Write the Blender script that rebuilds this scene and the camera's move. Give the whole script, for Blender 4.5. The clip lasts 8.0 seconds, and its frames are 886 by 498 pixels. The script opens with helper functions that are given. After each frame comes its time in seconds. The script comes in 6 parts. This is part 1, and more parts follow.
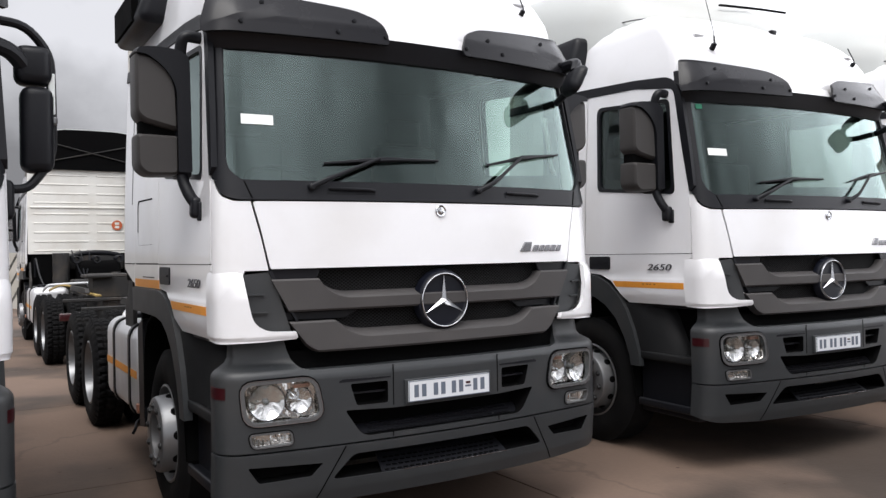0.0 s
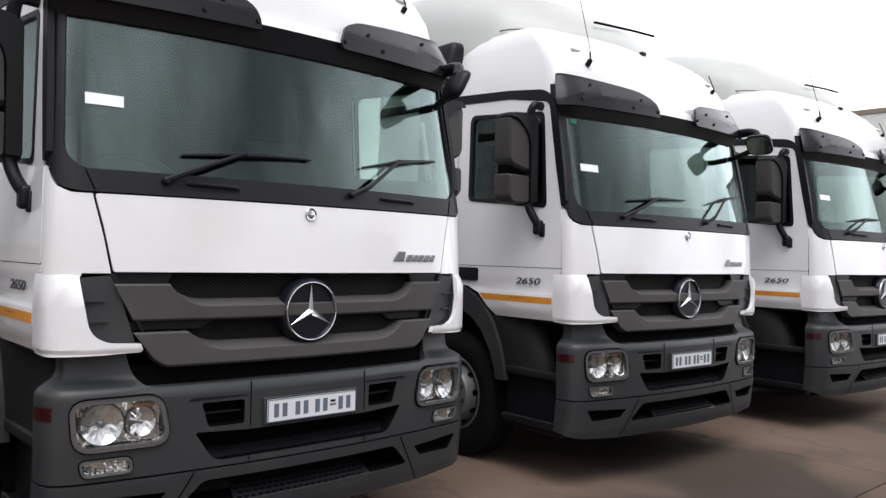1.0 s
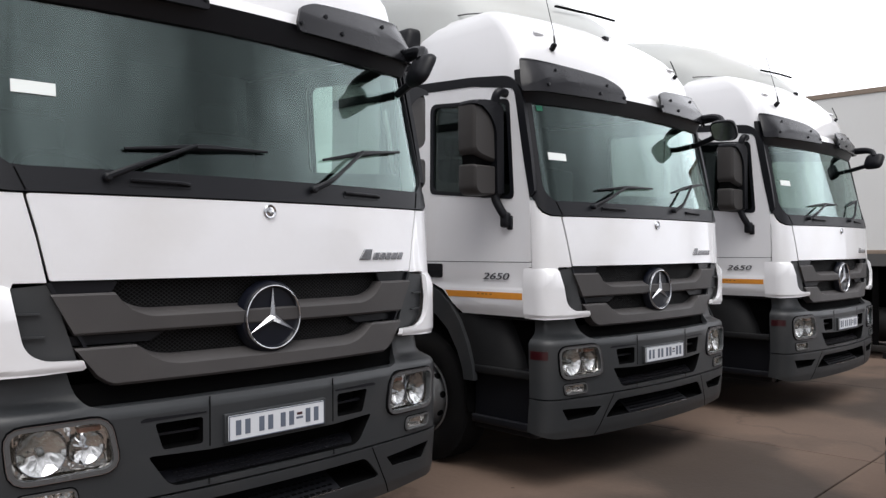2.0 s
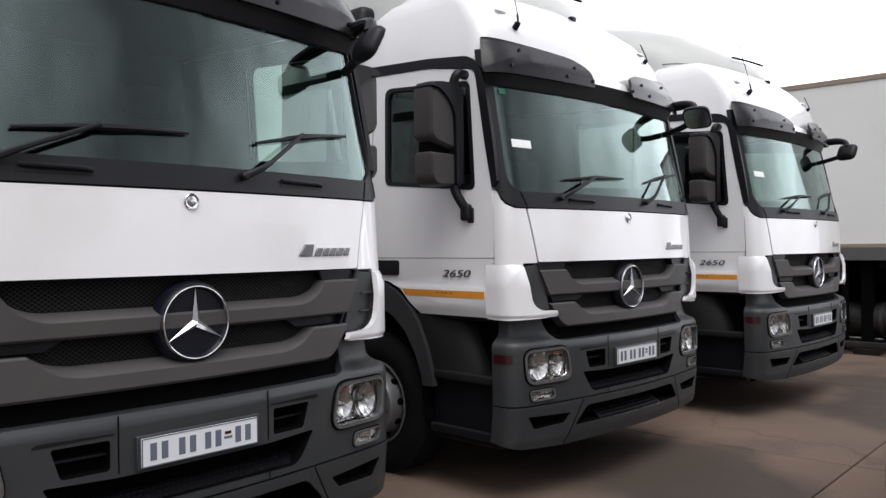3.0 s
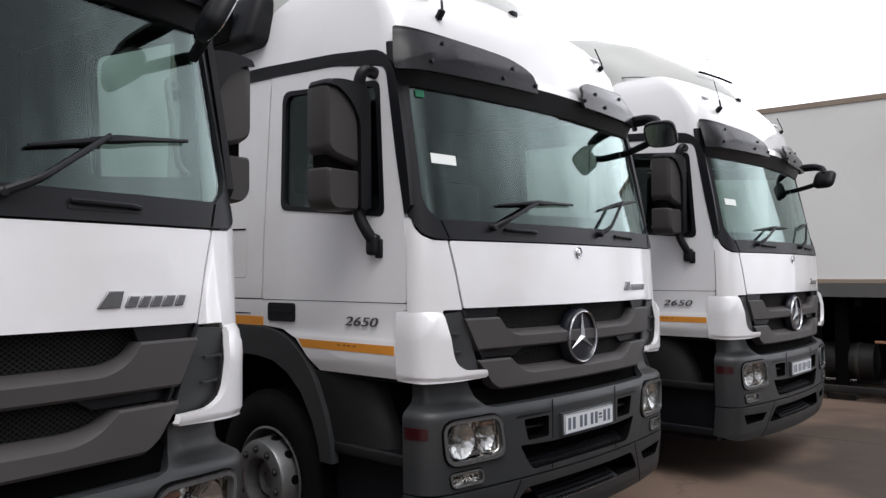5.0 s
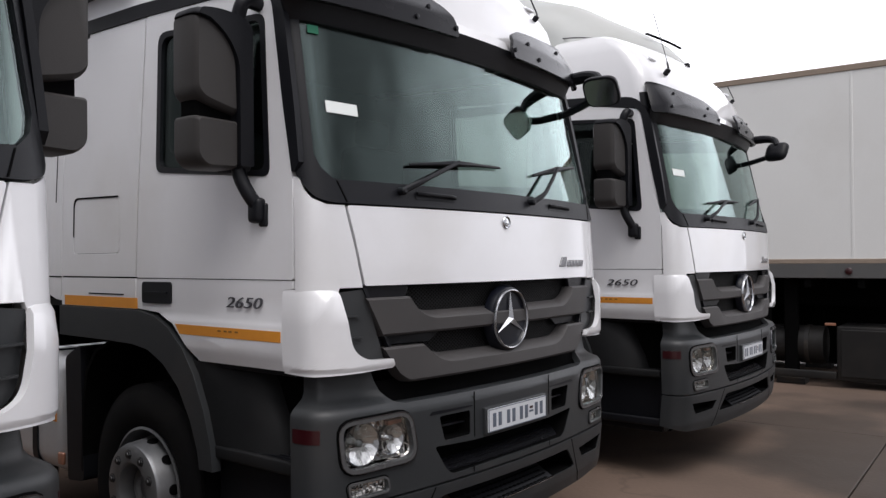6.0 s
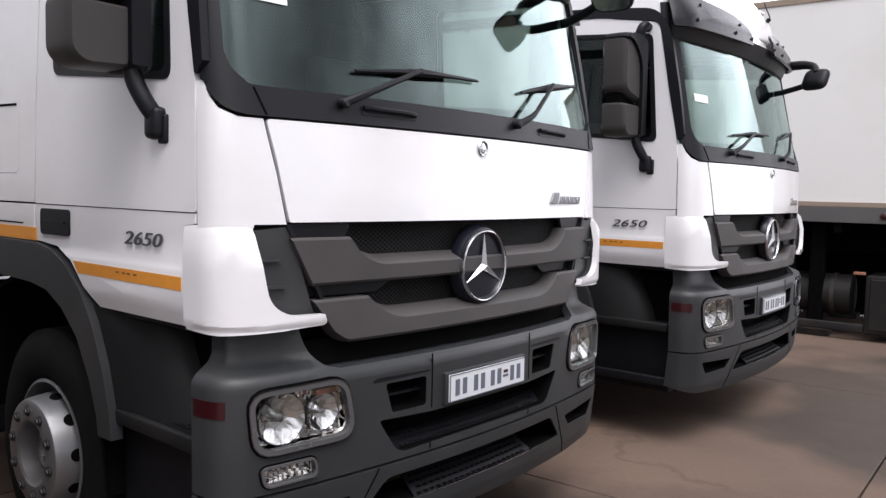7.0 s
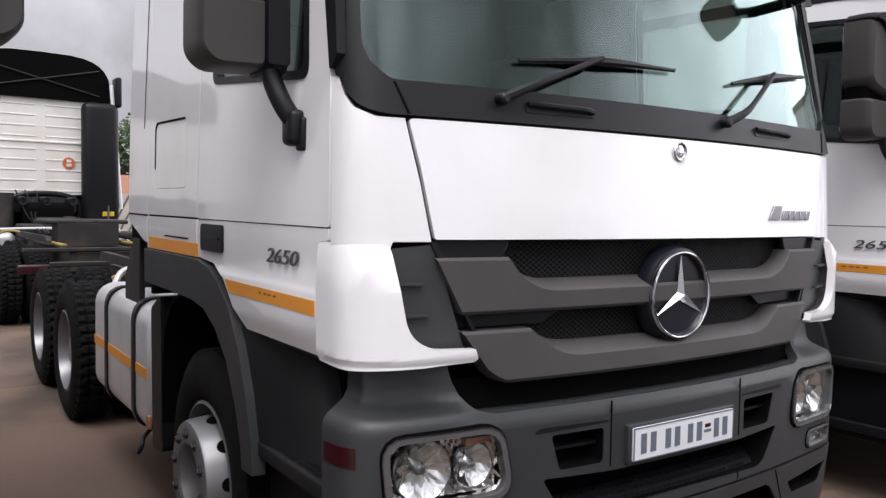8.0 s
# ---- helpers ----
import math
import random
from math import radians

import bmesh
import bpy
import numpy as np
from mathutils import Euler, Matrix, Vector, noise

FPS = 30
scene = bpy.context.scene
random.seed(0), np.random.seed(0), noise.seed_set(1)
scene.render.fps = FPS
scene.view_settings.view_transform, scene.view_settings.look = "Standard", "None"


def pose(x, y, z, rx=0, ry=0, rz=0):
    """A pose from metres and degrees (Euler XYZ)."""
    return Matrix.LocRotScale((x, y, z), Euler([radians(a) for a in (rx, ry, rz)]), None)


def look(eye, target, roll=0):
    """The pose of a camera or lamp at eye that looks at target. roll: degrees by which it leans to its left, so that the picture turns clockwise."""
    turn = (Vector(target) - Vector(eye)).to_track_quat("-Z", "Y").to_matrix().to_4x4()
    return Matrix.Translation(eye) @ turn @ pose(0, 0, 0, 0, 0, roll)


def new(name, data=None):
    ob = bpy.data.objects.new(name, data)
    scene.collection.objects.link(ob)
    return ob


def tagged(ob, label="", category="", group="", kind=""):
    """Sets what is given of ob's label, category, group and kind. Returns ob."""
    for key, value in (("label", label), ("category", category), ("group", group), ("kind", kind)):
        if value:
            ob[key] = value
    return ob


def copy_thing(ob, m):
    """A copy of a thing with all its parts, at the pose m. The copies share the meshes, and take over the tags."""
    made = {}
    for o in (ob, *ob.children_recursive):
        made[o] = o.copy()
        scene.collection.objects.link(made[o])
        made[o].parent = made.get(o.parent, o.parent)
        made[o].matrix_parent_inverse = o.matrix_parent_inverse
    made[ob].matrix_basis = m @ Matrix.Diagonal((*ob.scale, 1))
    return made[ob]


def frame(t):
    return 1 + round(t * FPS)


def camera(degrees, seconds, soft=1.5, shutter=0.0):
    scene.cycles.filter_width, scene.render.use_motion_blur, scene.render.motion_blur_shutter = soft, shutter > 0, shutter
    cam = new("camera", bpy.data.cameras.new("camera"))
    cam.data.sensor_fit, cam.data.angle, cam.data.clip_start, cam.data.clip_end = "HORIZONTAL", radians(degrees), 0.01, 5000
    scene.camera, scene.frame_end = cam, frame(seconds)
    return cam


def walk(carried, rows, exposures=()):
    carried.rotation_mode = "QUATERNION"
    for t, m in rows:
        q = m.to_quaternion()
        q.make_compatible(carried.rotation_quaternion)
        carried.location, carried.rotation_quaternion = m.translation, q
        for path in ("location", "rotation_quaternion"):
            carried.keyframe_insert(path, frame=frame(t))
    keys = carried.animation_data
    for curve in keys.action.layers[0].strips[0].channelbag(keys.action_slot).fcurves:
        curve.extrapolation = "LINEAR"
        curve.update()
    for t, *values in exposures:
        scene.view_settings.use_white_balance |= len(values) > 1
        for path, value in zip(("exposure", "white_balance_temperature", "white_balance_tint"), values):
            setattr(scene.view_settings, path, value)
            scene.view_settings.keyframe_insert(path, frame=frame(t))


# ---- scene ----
cam = camera(58.27, 8.0, soft=1.4)
ROWS = [
    (0.0, -2.297, -3.699, 1.608, 90.31, 1.08, -31.51),
    (0.5, -2.259, -3.581, 1.639, 90.51, -0.81, -37.27),
    (1.0, -2.222, -3.404, 1.654, 90.40, -1.32, -42.14),
    (1.5, -2.190, -3.254, 1.686, 90.23, -0.10, -45.87),
    (1.7, -2.176, -3.192, 1.664, 89.71, 0.03, -45.91),
    (2.8, -1.811, -2.893, 1.654, 91.72, 1.11, -47.32),
    (3.0, -1.737, -2.849, 1.645, 89.88, 0.60, -48.33),
    (3.5, -1.528, -2.729, 1.608, 90.72, 0.83, -47.41),
    (4.0, -1.254, -2.593, 1.615, 89.81, -0.06, -49.74),
    (4.2, -1.171, -2.545, 1.643, 88.85, 0.36, -49.41),
    (5.3, -0.529, -2.329, 1.721, 94.58, 0.24, -51.80),
    (5.5, -0.406, -2.286, 1.652, 96.23, 0.00, -51.99),
    (6.0, -0.070, -2.169, 1.651, 90.82, 0.41, -54.12),
    (6.5, 0.281, -2.043, 1.641, 85.97, -0.48, -53.09),
    (7.0, 0.656, -1.951, 1.661, 85.84, -1.22, -52.66),
    (7.3, 0.840, -1.820, 1.632, 88.96, -2.32, -47.47),
    (7.5, 0.931, -1.752, 1.614, 90.31, -2.82, -44.78),
    (8.0, 1.109, -1.738, 1.638, 86.99, -1.02, -37.35),
]
EXPOSURES = [(0.0, 0.57, 6500, 10), (1.5, 0.25, 6500, 10), (3.0, 0.2, 6500, 10), (3.5, 0.3, 6500, 10), (4.2, 0.3, 6500, 10), (5.5, -0.04, 6500, 11), (6.1, -0.02, 6500, 12), (6.6, 0.37, 6500, 13), (7.0, 0.61, 6500, 14), (8.0, 0.58, 6500, 14)]
walk(cam, [(t, pose(x, y, z, rx, ry, rz)) for t, x, y, z, rx, ry, rz in ROWS], EXPOSURES)

# ------------------------------------------------------------------ light
world = bpy.data.worlds.new("overcast_sky")
scene.world = world
world.use_nodes = True
wn, wl = world.node_tree.nodes, world.node_tree.links
wn.clear()
w_out = wn.new("ShaderNodeOutputWorld")
w_bg = wn.new("ShaderNodeBackground")
w_sky = wn.new("ShaderNodeTexSky")
w_sky.sky_type = "NISHITA"
w_sky.sun_disc = False
w_sky.sun_elevation, w_sky.sun_rotation = radians(70), radians(220)
w_sky.dust_density, w_sky.air_density = 5.0, 1.5
w_hsv = wn.new("ShaderNodeHueSaturation")
w_hsv.inputs["Saturation"].default_value, w_hsv.inputs["Value"].default_value = 0.12, 0.25
w_tc = wn.new("ShaderNodeTexCoord")
w_cl = wn.new("ShaderNodeTexNoise")
w_cl.inputs["Scale"].default_value, w_cl.inputs["Detail"].default_value = 3.2, 7.0
w_rmp = wn.new("ShaderNodeMapRange")
w_rmp.inputs["From Min"].default_value, w_rmp.inputs["From Max"].default_value = 0.36, 0.62
w_rmp.inputs["To Min"].default_value, w_rmp.inputs["To Max"].default_value = 0.55, 1.7
w_mul = wn.new("ShaderNodeVectorMath")
w_mul.operation = "SCALE"
w_add = wn.new("ShaderNodeMixRGB")
w_add.blend_type = "ADD"
w_add.inputs[0].default_value = 1.0
w_add.inputs[2].default_value = (5.6, 5.65, 6.05, 1)
w_off = wn.new("ShaderNodeVectorMath")
w_off.operation, w_off.inputs[1].default_value = "ADD", (2.85, 1.85, 3.87)
wl.new(w_tc.outputs["Generated"], w_off.inputs[0])
wl.new(w_off.outputs["Vector"], w_cl.inputs["Vector"])
wl.new(w_cl.outputs["Fac"], w_rmp.inputs["Value"])
wl.new(w_sky.outputs["Color"], w_hsv.inputs["Color"])
wl.new(w_hsv.outputs["Color"], w_add.inputs[1])
wl.new(w_add.outputs["Color"], w_mul.inputs[0])
w_dot = wn.new("ShaderNodeVectorMath")
w_dot.operation, w_dot.inputs[1].default_value = "DOT_PRODUCT", (0.99, 0.02, -0.12)
w_grd = wn.new("ShaderNodeMapRange")
w_grd.inputs["From Min"].default_value, w_grd.inputs["From Max"].default_value = 0.27, 0.93
w_grd.inputs["To Min"].default_value, w_grd.inputs["To Max"].default_value = 0.34, 1.75
w_both = wn.new("ShaderNodeMath")
w_both.operation = "MULTIPLY"
wl.new(w_tc.outputs["Generated"], w_dot.inputs[0])
wl.new(w_dot.outputs["Value"], w_grd.inputs["Value"])
w_sun = wn.new("ShaderNodeVectorMath")
w_sun.operation, w_sun.inputs[1].default_value = "DOT_PRODUCT", (-0.306, -0.399, 0.865)
w_pos = wn.new("ShaderNodeMath")
w_pos.operation, w_pos.inputs[1].default_value = "MAXIMUM", 0.0
w_pow = wn.new("ShaderNodeMath")
w_pow.operation, w_pow.inputs[1].default_value = "POWER", 3.0
w_sum = wn.new("ShaderNodeMath")
w_sum.operation, w_sum.inputs[1].default_value = "MULTIPLY_ADD", 0.8
wl.new(w_tc.outputs["Generated"], w_sun.inputs[0])
wl.new(w_sun.outputs["Value"], w_pos.inputs[0])
wl.new(w_pos.outputs[0], w_pow.inputs[0])
wl.new(w_pow.outputs[0], w_sum.inputs[0])
wl.new(w_grd.outputs["Result"], w_sum.inputs[2])
wl.new(w_sum.outputs[0], w_both.inputs[0])
wl.new(w_rmp.outputs["Result"], w_both.inputs[1])
wl.new(w_both.outputs[0], w_mul.inputs["Scale"])
wl.new(w_mul.outputs["Vector"], w_bg.inputs["Color"])
w_bg.inputs["Strength"].default_value = 0.143
wl.new(w_bg.outputs["Background"], w_out.inputs["Surface"])

sun_data = bpy.data.lights.new("sun", "SUN")
sun_data.energy, sun_data.angle, sun_data.color = 1.3, radians(36), (1.0, 0.97, 0.93)
sun = new("sun", sun_data)
sun.matrix_world = look((3 - 4.6, -6.0, 13.0), (3, 0, 0))


# ------------------------------------------------------------------ materials
def mat(name, colour, rough=0.5, metal=0.0, vary=0.12, scale=6.0, fine=60.0, bump=0.0, coat=0.0, dirt=None, dirt_amount=0.0, spec=0.5):
    m = bpy.data.materials.new(name)
    m.use_nodes = True
    n, l = m.node_tree.nodes, m.node_tree.links
    b = n["Principled BSDF"]
    b.inputs["Metallic"].default_value = metal
    b.inputs["Coat Weight"].default_value = coat
    b.inputs["Coat Roughness"].default_value = 0.05
    b.inputs["Specular IOR Level"].default_value = spec
    tc = n.new("ShaderNodeTexCoord")
    big = n.new("ShaderNodeTexNoise")
    big.inputs["Scale"].default_value, big.inputs["Detail"].default_value = scale, 5.0
    small = n.new("ShaderNodeTexNoise")
    small.inputs["Scale"].default_value, small.inputs["Detail"].default_value = fine, 3.0
    l.new(tc.outputs["Object"], big.inputs["Vector"])
    l.new(tc.outputs["Object"], small.inputs["Vector"])
    mix = n.new("ShaderNodeMixRGB")
    mix.inputs[1].default_value = (*[c * (1 - vary) for c in colour], 1)
    mix.inputs[2].default_value = (*[min(1, c * (1 + vary)) for c in colour], 1)
    add = n.new("ShaderNodeMath")
    add.operation = "MULTIPLY_ADD"
    add.inputs[1].default_value, add.inputs[2].default_value = 0.35, 0.0
    l.new(small.outputs["Fac"], add.inputs[0])
    both = n.new("ShaderNodeMath")
    both.operation = "MULTIPLY_ADD"
    both.inputs[1].default_value = 0.65
    l.new(big.outputs["Fac"], both.inputs[0])
    l.new(add.outputs[0], both.inputs[2])
    l.new(both.outputs[0], mix.inputs[0])
    last = mix.outputs[0]
    if dirt:
        d = n.new("ShaderNodeTexNoise")
        d.inputs["Scale"].default_value, d.inputs["Detail"].default_value = scale * 0.6, 8.0
        l.new(tc.outputs["Object"], d.inputs["Vector"])
        r = n.new("ShaderNodeMapRange")
        r.inputs["From Min"].default_value, r.inputs["From Max"].default_value = 0.48, 0.75
        r.inputs["To Max"].default_value = dirt_amount
        l.new(d.outputs["Fac"], r.inputs["Value"])
        dm = n.new("ShaderNodeMixRGB")
        dm.inputs[2].default_value = (*dirt, 1)
        l.new(r.outputs[0], dm.inputs[0])
        l.new(last, dm.inputs[1])
        last = dm.outputs[0]
    l.new(last, b.inputs["Base Color"])
    rr = n.new("ShaderNodeMapRange")
    rr.inputs["To Min"].default_value, rr.inputs["To Max"].default_value = max(0.02, rough * 0.8), min(1, rough * 1.2)
    l.new(big.outputs["Fac"], rr.inputs["Value"])
    l.new(rr.outputs[0], b.inputs["Roughness"])
    if bump:
        bp = n.new("ShaderNodeBump")
        bp.inputs["Strength"].default_value, bp.inputs["Distance"].default_value = bump, 0.004
        l.new(small.outputs["Fac"], bp.inputs["Height"])
        l.new(bp.outputs[0], b.inputs["Normal"])
    return m


def glass(name, tint, gloss=0.7, base=0.047):
    m = bpy.data.materials.new(name)
    m.use_nodes = True
    n, l = m.node_tree.nodes, m.node_tree.links
    n.remove(n["Principled BSDF"])
    t = n.new("ShaderNodeBsdfTransparent")
    t.inputs["Color"].default_value = (*tint, 1)
    g = n.new("ShaderNodeBsdfGlossy")
    g.inputs["Roughness"].default_value = 0.02
    g.inputs["Color"].default_value = (0.84, 0.97, 0.96, 1)
    lw = n.new("ShaderNodeLayerWeight")
    lw.inputs["Blend"].default_value = 0.5
    pw = n.new("ShaderNodeMath")
    pw.operation, pw.inputs[1].default_value = "POWER", 4.0
    l.new(lw.outputs["Facing"], pw.inputs[0])
    f = n.new("ShaderNodeMath")
    f.operation, f.inputs[1].default_value, f.inputs[2].default_value = "MULTIPLY_ADD", gloss, base
    l.new(pw.outputs[0], f.inputs[0])
    mx = n.new("ShaderNodeMixShader")
    l.new(f.outputs[0], mx.inputs[0])
    l.new(t.outputs[0], mx.inputs[1])
    l.new(g.outputs[0], mx.inputs[2])
    l.new(mx.outputs[0], n["Material Output"].inputs["Surface"])
    return m


def wavy(m, scale, strength):
    """Gives sheet metal the slow waviness that bends its reflections."""
    n, l = m.node_tree.nodes, m.node_tree.links
    tc = n.new("ShaderNodeTexCoord")
    slow = n.new("ShaderNodeTexNoise")
    slow.inputs["Scale"].default_value, slow.inputs["Detail"].default_value = scale, 1.5
    bp = n.new("ShaderNodeBump")
    bp.inputs["Strength"].default_value, bp.inputs["Distance"].default_value = strength, 0.03
    l.new(tc.outputs["Object"], slow.inputs["Vector"])
    l.new(slow.outputs["Fac"], bp.inputs["Height"])
    l.new(bp.outputs[0], n["Principled BSDF"].inputs["Normal"])
    l.new(bp.outputs[0], n["Principled BSDF"].inputs["Coat Normal"])


WHITE = mat("white_paint", (0.80, 0.80, 0.82), 0.32, 0, 0.03, 2.0, 40, 0, 0.85, (0.55, 0.52, 0.48), 0.38)
wavy(WHITE, 1.3, 0.45)
GREY = mat("grey_plastic", (0.0275, 0.030, 0.0325), 0.44, 0, 0.12, 5, 220, 0.12, 0, (0.08, 0.074, 0.07), 0.2, 0.42)
BLACK = mat("black_plastic", (0.0075, 0.008, 0.0105), 0.42, 0, 0.15, 5, 200, 0.1, 0, None, 0, 0.24)
SMOKE = mat("smoked_plastic", (0.012, 0.012, 0.0145), 0.26, 0, 0.1, 4, 90, 0, 0.0, None, 0, 0.2)
# Near-black that paints shade into recesses and undersides; also seams and joints.
VOID = mat("shade_and_seam_black", (0.003, 0.003, 0.0032), 0.85, 0, 0.2, 5, 120, 0.1, 0, None, 0, 0.04)
ENAMEL = mat("dark_enamel", (0.006, 0.007, 0.012), 0.3, 0, 0.1, 5, 60, 0, 0, None, 0, 0.25)
RUBBER = mat("tyre_rubber", (0.007, 0.007, 0.0075), 0.8, 0, 0.2, 8, 150, 0.3, 0, (0.03, 0.026, 0.022), 0.2, 0.1)
STEEL = mat("silver_wheel_steel", (0.21, 0.214, 0.222), 0.36, 0.55, 0.12, 6, 80, 0.05, 0, (0.12, 0.10, 0.085), 0.45)
STAR = mat("satin_chrome", (0.50, 0.51, 0.53), 0.28, 1.0, 0.05, 8, 60)
BULB = mat("bulb_glass", (0.16, 0.165, 0.16), 0.12, 0.4, 0.1, 8, 60, 0, 0.6)
CHROME = mat("chrome", (0.62, 0.63, 0.65), 0.12, 1.0, 0.04, 5, 60)
REFLECTOR = mat("lamp_reflector", (0.74, 0.71, 0.675), 0.06, 1.0, 0.06, 30, 90)
DARKCHROME = mat("dull_chrome", (0.30, 0.30, 0.32), 0.25, 1.0, 0.1, 8, 60)
BADGE = mat("name_badge_chrome", (0.22, 0.22, 0.23), 0.25, 0.85, 0.1, 20, 90)
NUT = mat("wheel_nut_steel", (0.05, 0.05, 0.052), 0.4, 0.6, 0.2, 20, 90)
ALU = mat("tank_aluminium", (0.74, 0.745, 0.76), 0.38, 0.6, 0.08, 4, 60, 0.03, 0, (0.35, 0.32, 0.28), 0.3)
IRON = mat("chassis_iron", (0.020, 0.0195, 0.0195), 0.65, 0.2, 0.3, 6, 70, 0.3, 0, (0.11, 0.08, 0.055), 0.35)
RAIL_YELLOW = mat("worn_yellow_paint", (0.32, 0.22, 0.06), 0.6, 0, 0.3, 8, 60, 0.1, 0, (0.06, 0.05, 0.04), 0.6)
RAIL_PALE = mat("pale_brown_bar", (0.30, 0.25, 0.22), 0.6, 0, 0.15, 8, 60)
STEPSIDE = mat("step_plastic", (0.010, 0.0105, 0.0115), 0.55, 0, 0.12, 5, 200, 0.1, 0, (0.04, 0.036, 0.034), 0.2, 0.2)
MARKER = mat("marker_yellow", (0.55, 0.38, 0.03), 0.5, 0, 0.1, 8, 60)
TAG = mat("green_sticker", (0.02, 0.20, 0.11), 0.5, 0, 0.1, 8, 60)
STICKER = mat("sticker_red", (0.55, 0.13, 0.05), 0.5, 0, 0.15, 20, 60)
ORANGE = mat("orange_reflective_tape", (0.72, 0.285, 0.035), 0.45, 0, 0.12, 5, 30, 0, 0, (0.3, 0.14, 0.04), 0.3)
TAPEINK = mat("tape_print", (0.20, 0.09, 0.02), 0.5, 0, 0.1, 5, 30)
RED = mat("red_lens", (0.032, 0.004, 0.006), 0.3, 0, 0.1, 6, 60, 0, 0.5)
AMBER = mat("amber_lens", (0.6, 0.16, 0.02), 0.2, 0, 0.1, 6, 60, 0, 0.5)
AMBERDULL = mat("dull_amber", (0.30, 0.14, 0.09), 0.3, 0, 0.1, 6, 60)
PLATE = mat("plate_white", (0.66, 0.68, 0.71), 0.4, 0, 0.04, 6, 40)
INK = mat("plate_ink", (0.11, 0.13, 0.17), 0.5, 0, 0.1, 6, 40)
DECAL = mat("dark_decal", (0.06, 0.06, 0.07), 0.4, 0, 0.1, 6, 40)
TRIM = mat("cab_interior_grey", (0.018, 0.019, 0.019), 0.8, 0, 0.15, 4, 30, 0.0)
DASH = mat("dashboard_grey", (0.22, 0.19, 0.165), 0.6, 0, 0.12, 4, 70, 0.1)
HANDLE = mat("handle_grey", (0.32, 0.33, 0.33), 0.5, 0, 0.06, 6, 60)
SEAT = mat("seat_fabric", (0.05, 0.052, 0.058), 0.9, 0, 0.2, 6, 200, 0.2)
PAPER = mat("paper_sticker", (0.80, 0.84, 0.82), 0.6, 0, 0.03, 8, 60)
CREAM = mat("ribbed_back_wall", (0.74, 0.73, 0.69), 0.45, 0, 0.05, 3, 50, 0, 0, (0.42, 0.36, 0.28), 0.35)
LAMP = glass("lamp_glass", (0.95, 0.96, 0.97), 0.5)
SCREEN = glass("windscreen_glass", (0.70, 0.79, 0.755), 0.85, 0.062)
SIDEGLASS = glass("side_window_glass", (0.63, 0.675, 0.648), 0.6, 0.035)


def mesh_material(name):
    """Dark honeycomb grille mesh."""
    m = bpy.data.materials.new(name)
    m.use_nodes = True
    n, l = m.node_tree.nodes, m.node_tree.links
    b = n["Principled BSDF"]
    tc = n.new("ShaderNodeTexCoord")
    sep, com = n.new("ShaderNodeSeparateXYZ"), n.new("ShaderNodeCombineXYZ")
    l.new(tc.outputs["Object"], sep.inputs[0])
    l.new(sep.outputs["X"], com.inputs["X"])
    l.new(sep.outputs["Z"], com.inputs["Y"])
    turn = n.new("ShaderNodeMapping")
    turn.inputs["Rotation"].default_value = (0, 0, radians(45))
    turn.inputs["Scale"].default_value = (1.0, 1.35, 1.0)
    l.new(com.outputs[0], turn.inputs["Vector"])
    v = n.new("ShaderNodeTexVoronoi")
    v.voronoi_dimensions = "2D"
    v.feature = "DISTANCE_TO_EDGE"
    v.inputs["Scale"].default_value, v.inputs["Randomness"].default_value = 62, 0.0
    l.new(turn.outputs[0], v.inputs["Vector"])
    r = n.new("ShaderNodeMapRange")
    r.inputs["From Min"].default_value, r.inputs["From Max"].default_value = 0.06, 0.2
    l.new(v.outputs["Distance"], r.inputs["Value"])
    mx = n.new("ShaderNodeMixRGB")
    mx.inputs[1].default_value, mx.inputs[2].default_value = (0.024, 0.024, 0.025, 1), (0.002, 0.002, 0.002, 1)
    l.new(r.outputs[0], mx.inputs[0])
    l.new(mx.outputs[0], b.inputs["Base Color"])
    bp = n.new("ShaderNodeBump")
    bp.invert = True
    bp.inputs["Strength"].default_value, bp.inputs["Distance"].default_value = 0.8, 0.006
    l.new(r.outputs[0], bp.inputs["Height"])
    l.new(bp.outputs[0], b.inputs["Normal"])
    b.inputs["Roughness"].default_value = 0.7
    b.inputs["Specular IOR Level"].default_value = 0.12
    return m


MESH = mesh_material("grille_mesh")
BEAM = mat("trailer_beam", (0.10, 0.10, 0.10), 0.6, 0.1, 0.2, 3, 50, 0.1, 0, (0.16, 0.12, 0.09), 0.5)
FIBRE = mat("weathered_fibreglass", (0.50, 0.515, 0.505), 0.5, 0, 0.05, 1.5, 40, 0, 0.1, (0.40, 0.38, 0.34), 0.4)
SILVER = mat("silvered_plastic", (0.72, 0.70, 0.67), 0.3, 0.7, 0.06, 20, 90)
BARGREY = mat("bar_plastic", (0.058, 0.0545, 0.0545), 0.5, 0, 0.1, 5, 220, 0.12, 0, (0.10, 0.09, 0.085), 0.2, 0.3)
HOUSING = mat("mirror_plastic", (0.046, 0.043, 0.042), 0.5, 0, 0.1, 5, 220, 0.12, 0, (0.09, 0.08, 0.075), 0.2, 0.3)
BEZEL = mat("bezel_plastic", (0.085, 0.085, 0.087), 0.28, 0, 0.08, 5, 120, 0.05, 0, None, 0, 0.4)


# ------------------------------------------------------------------ building tools
from mathutils.geometry import tessellate_polygon


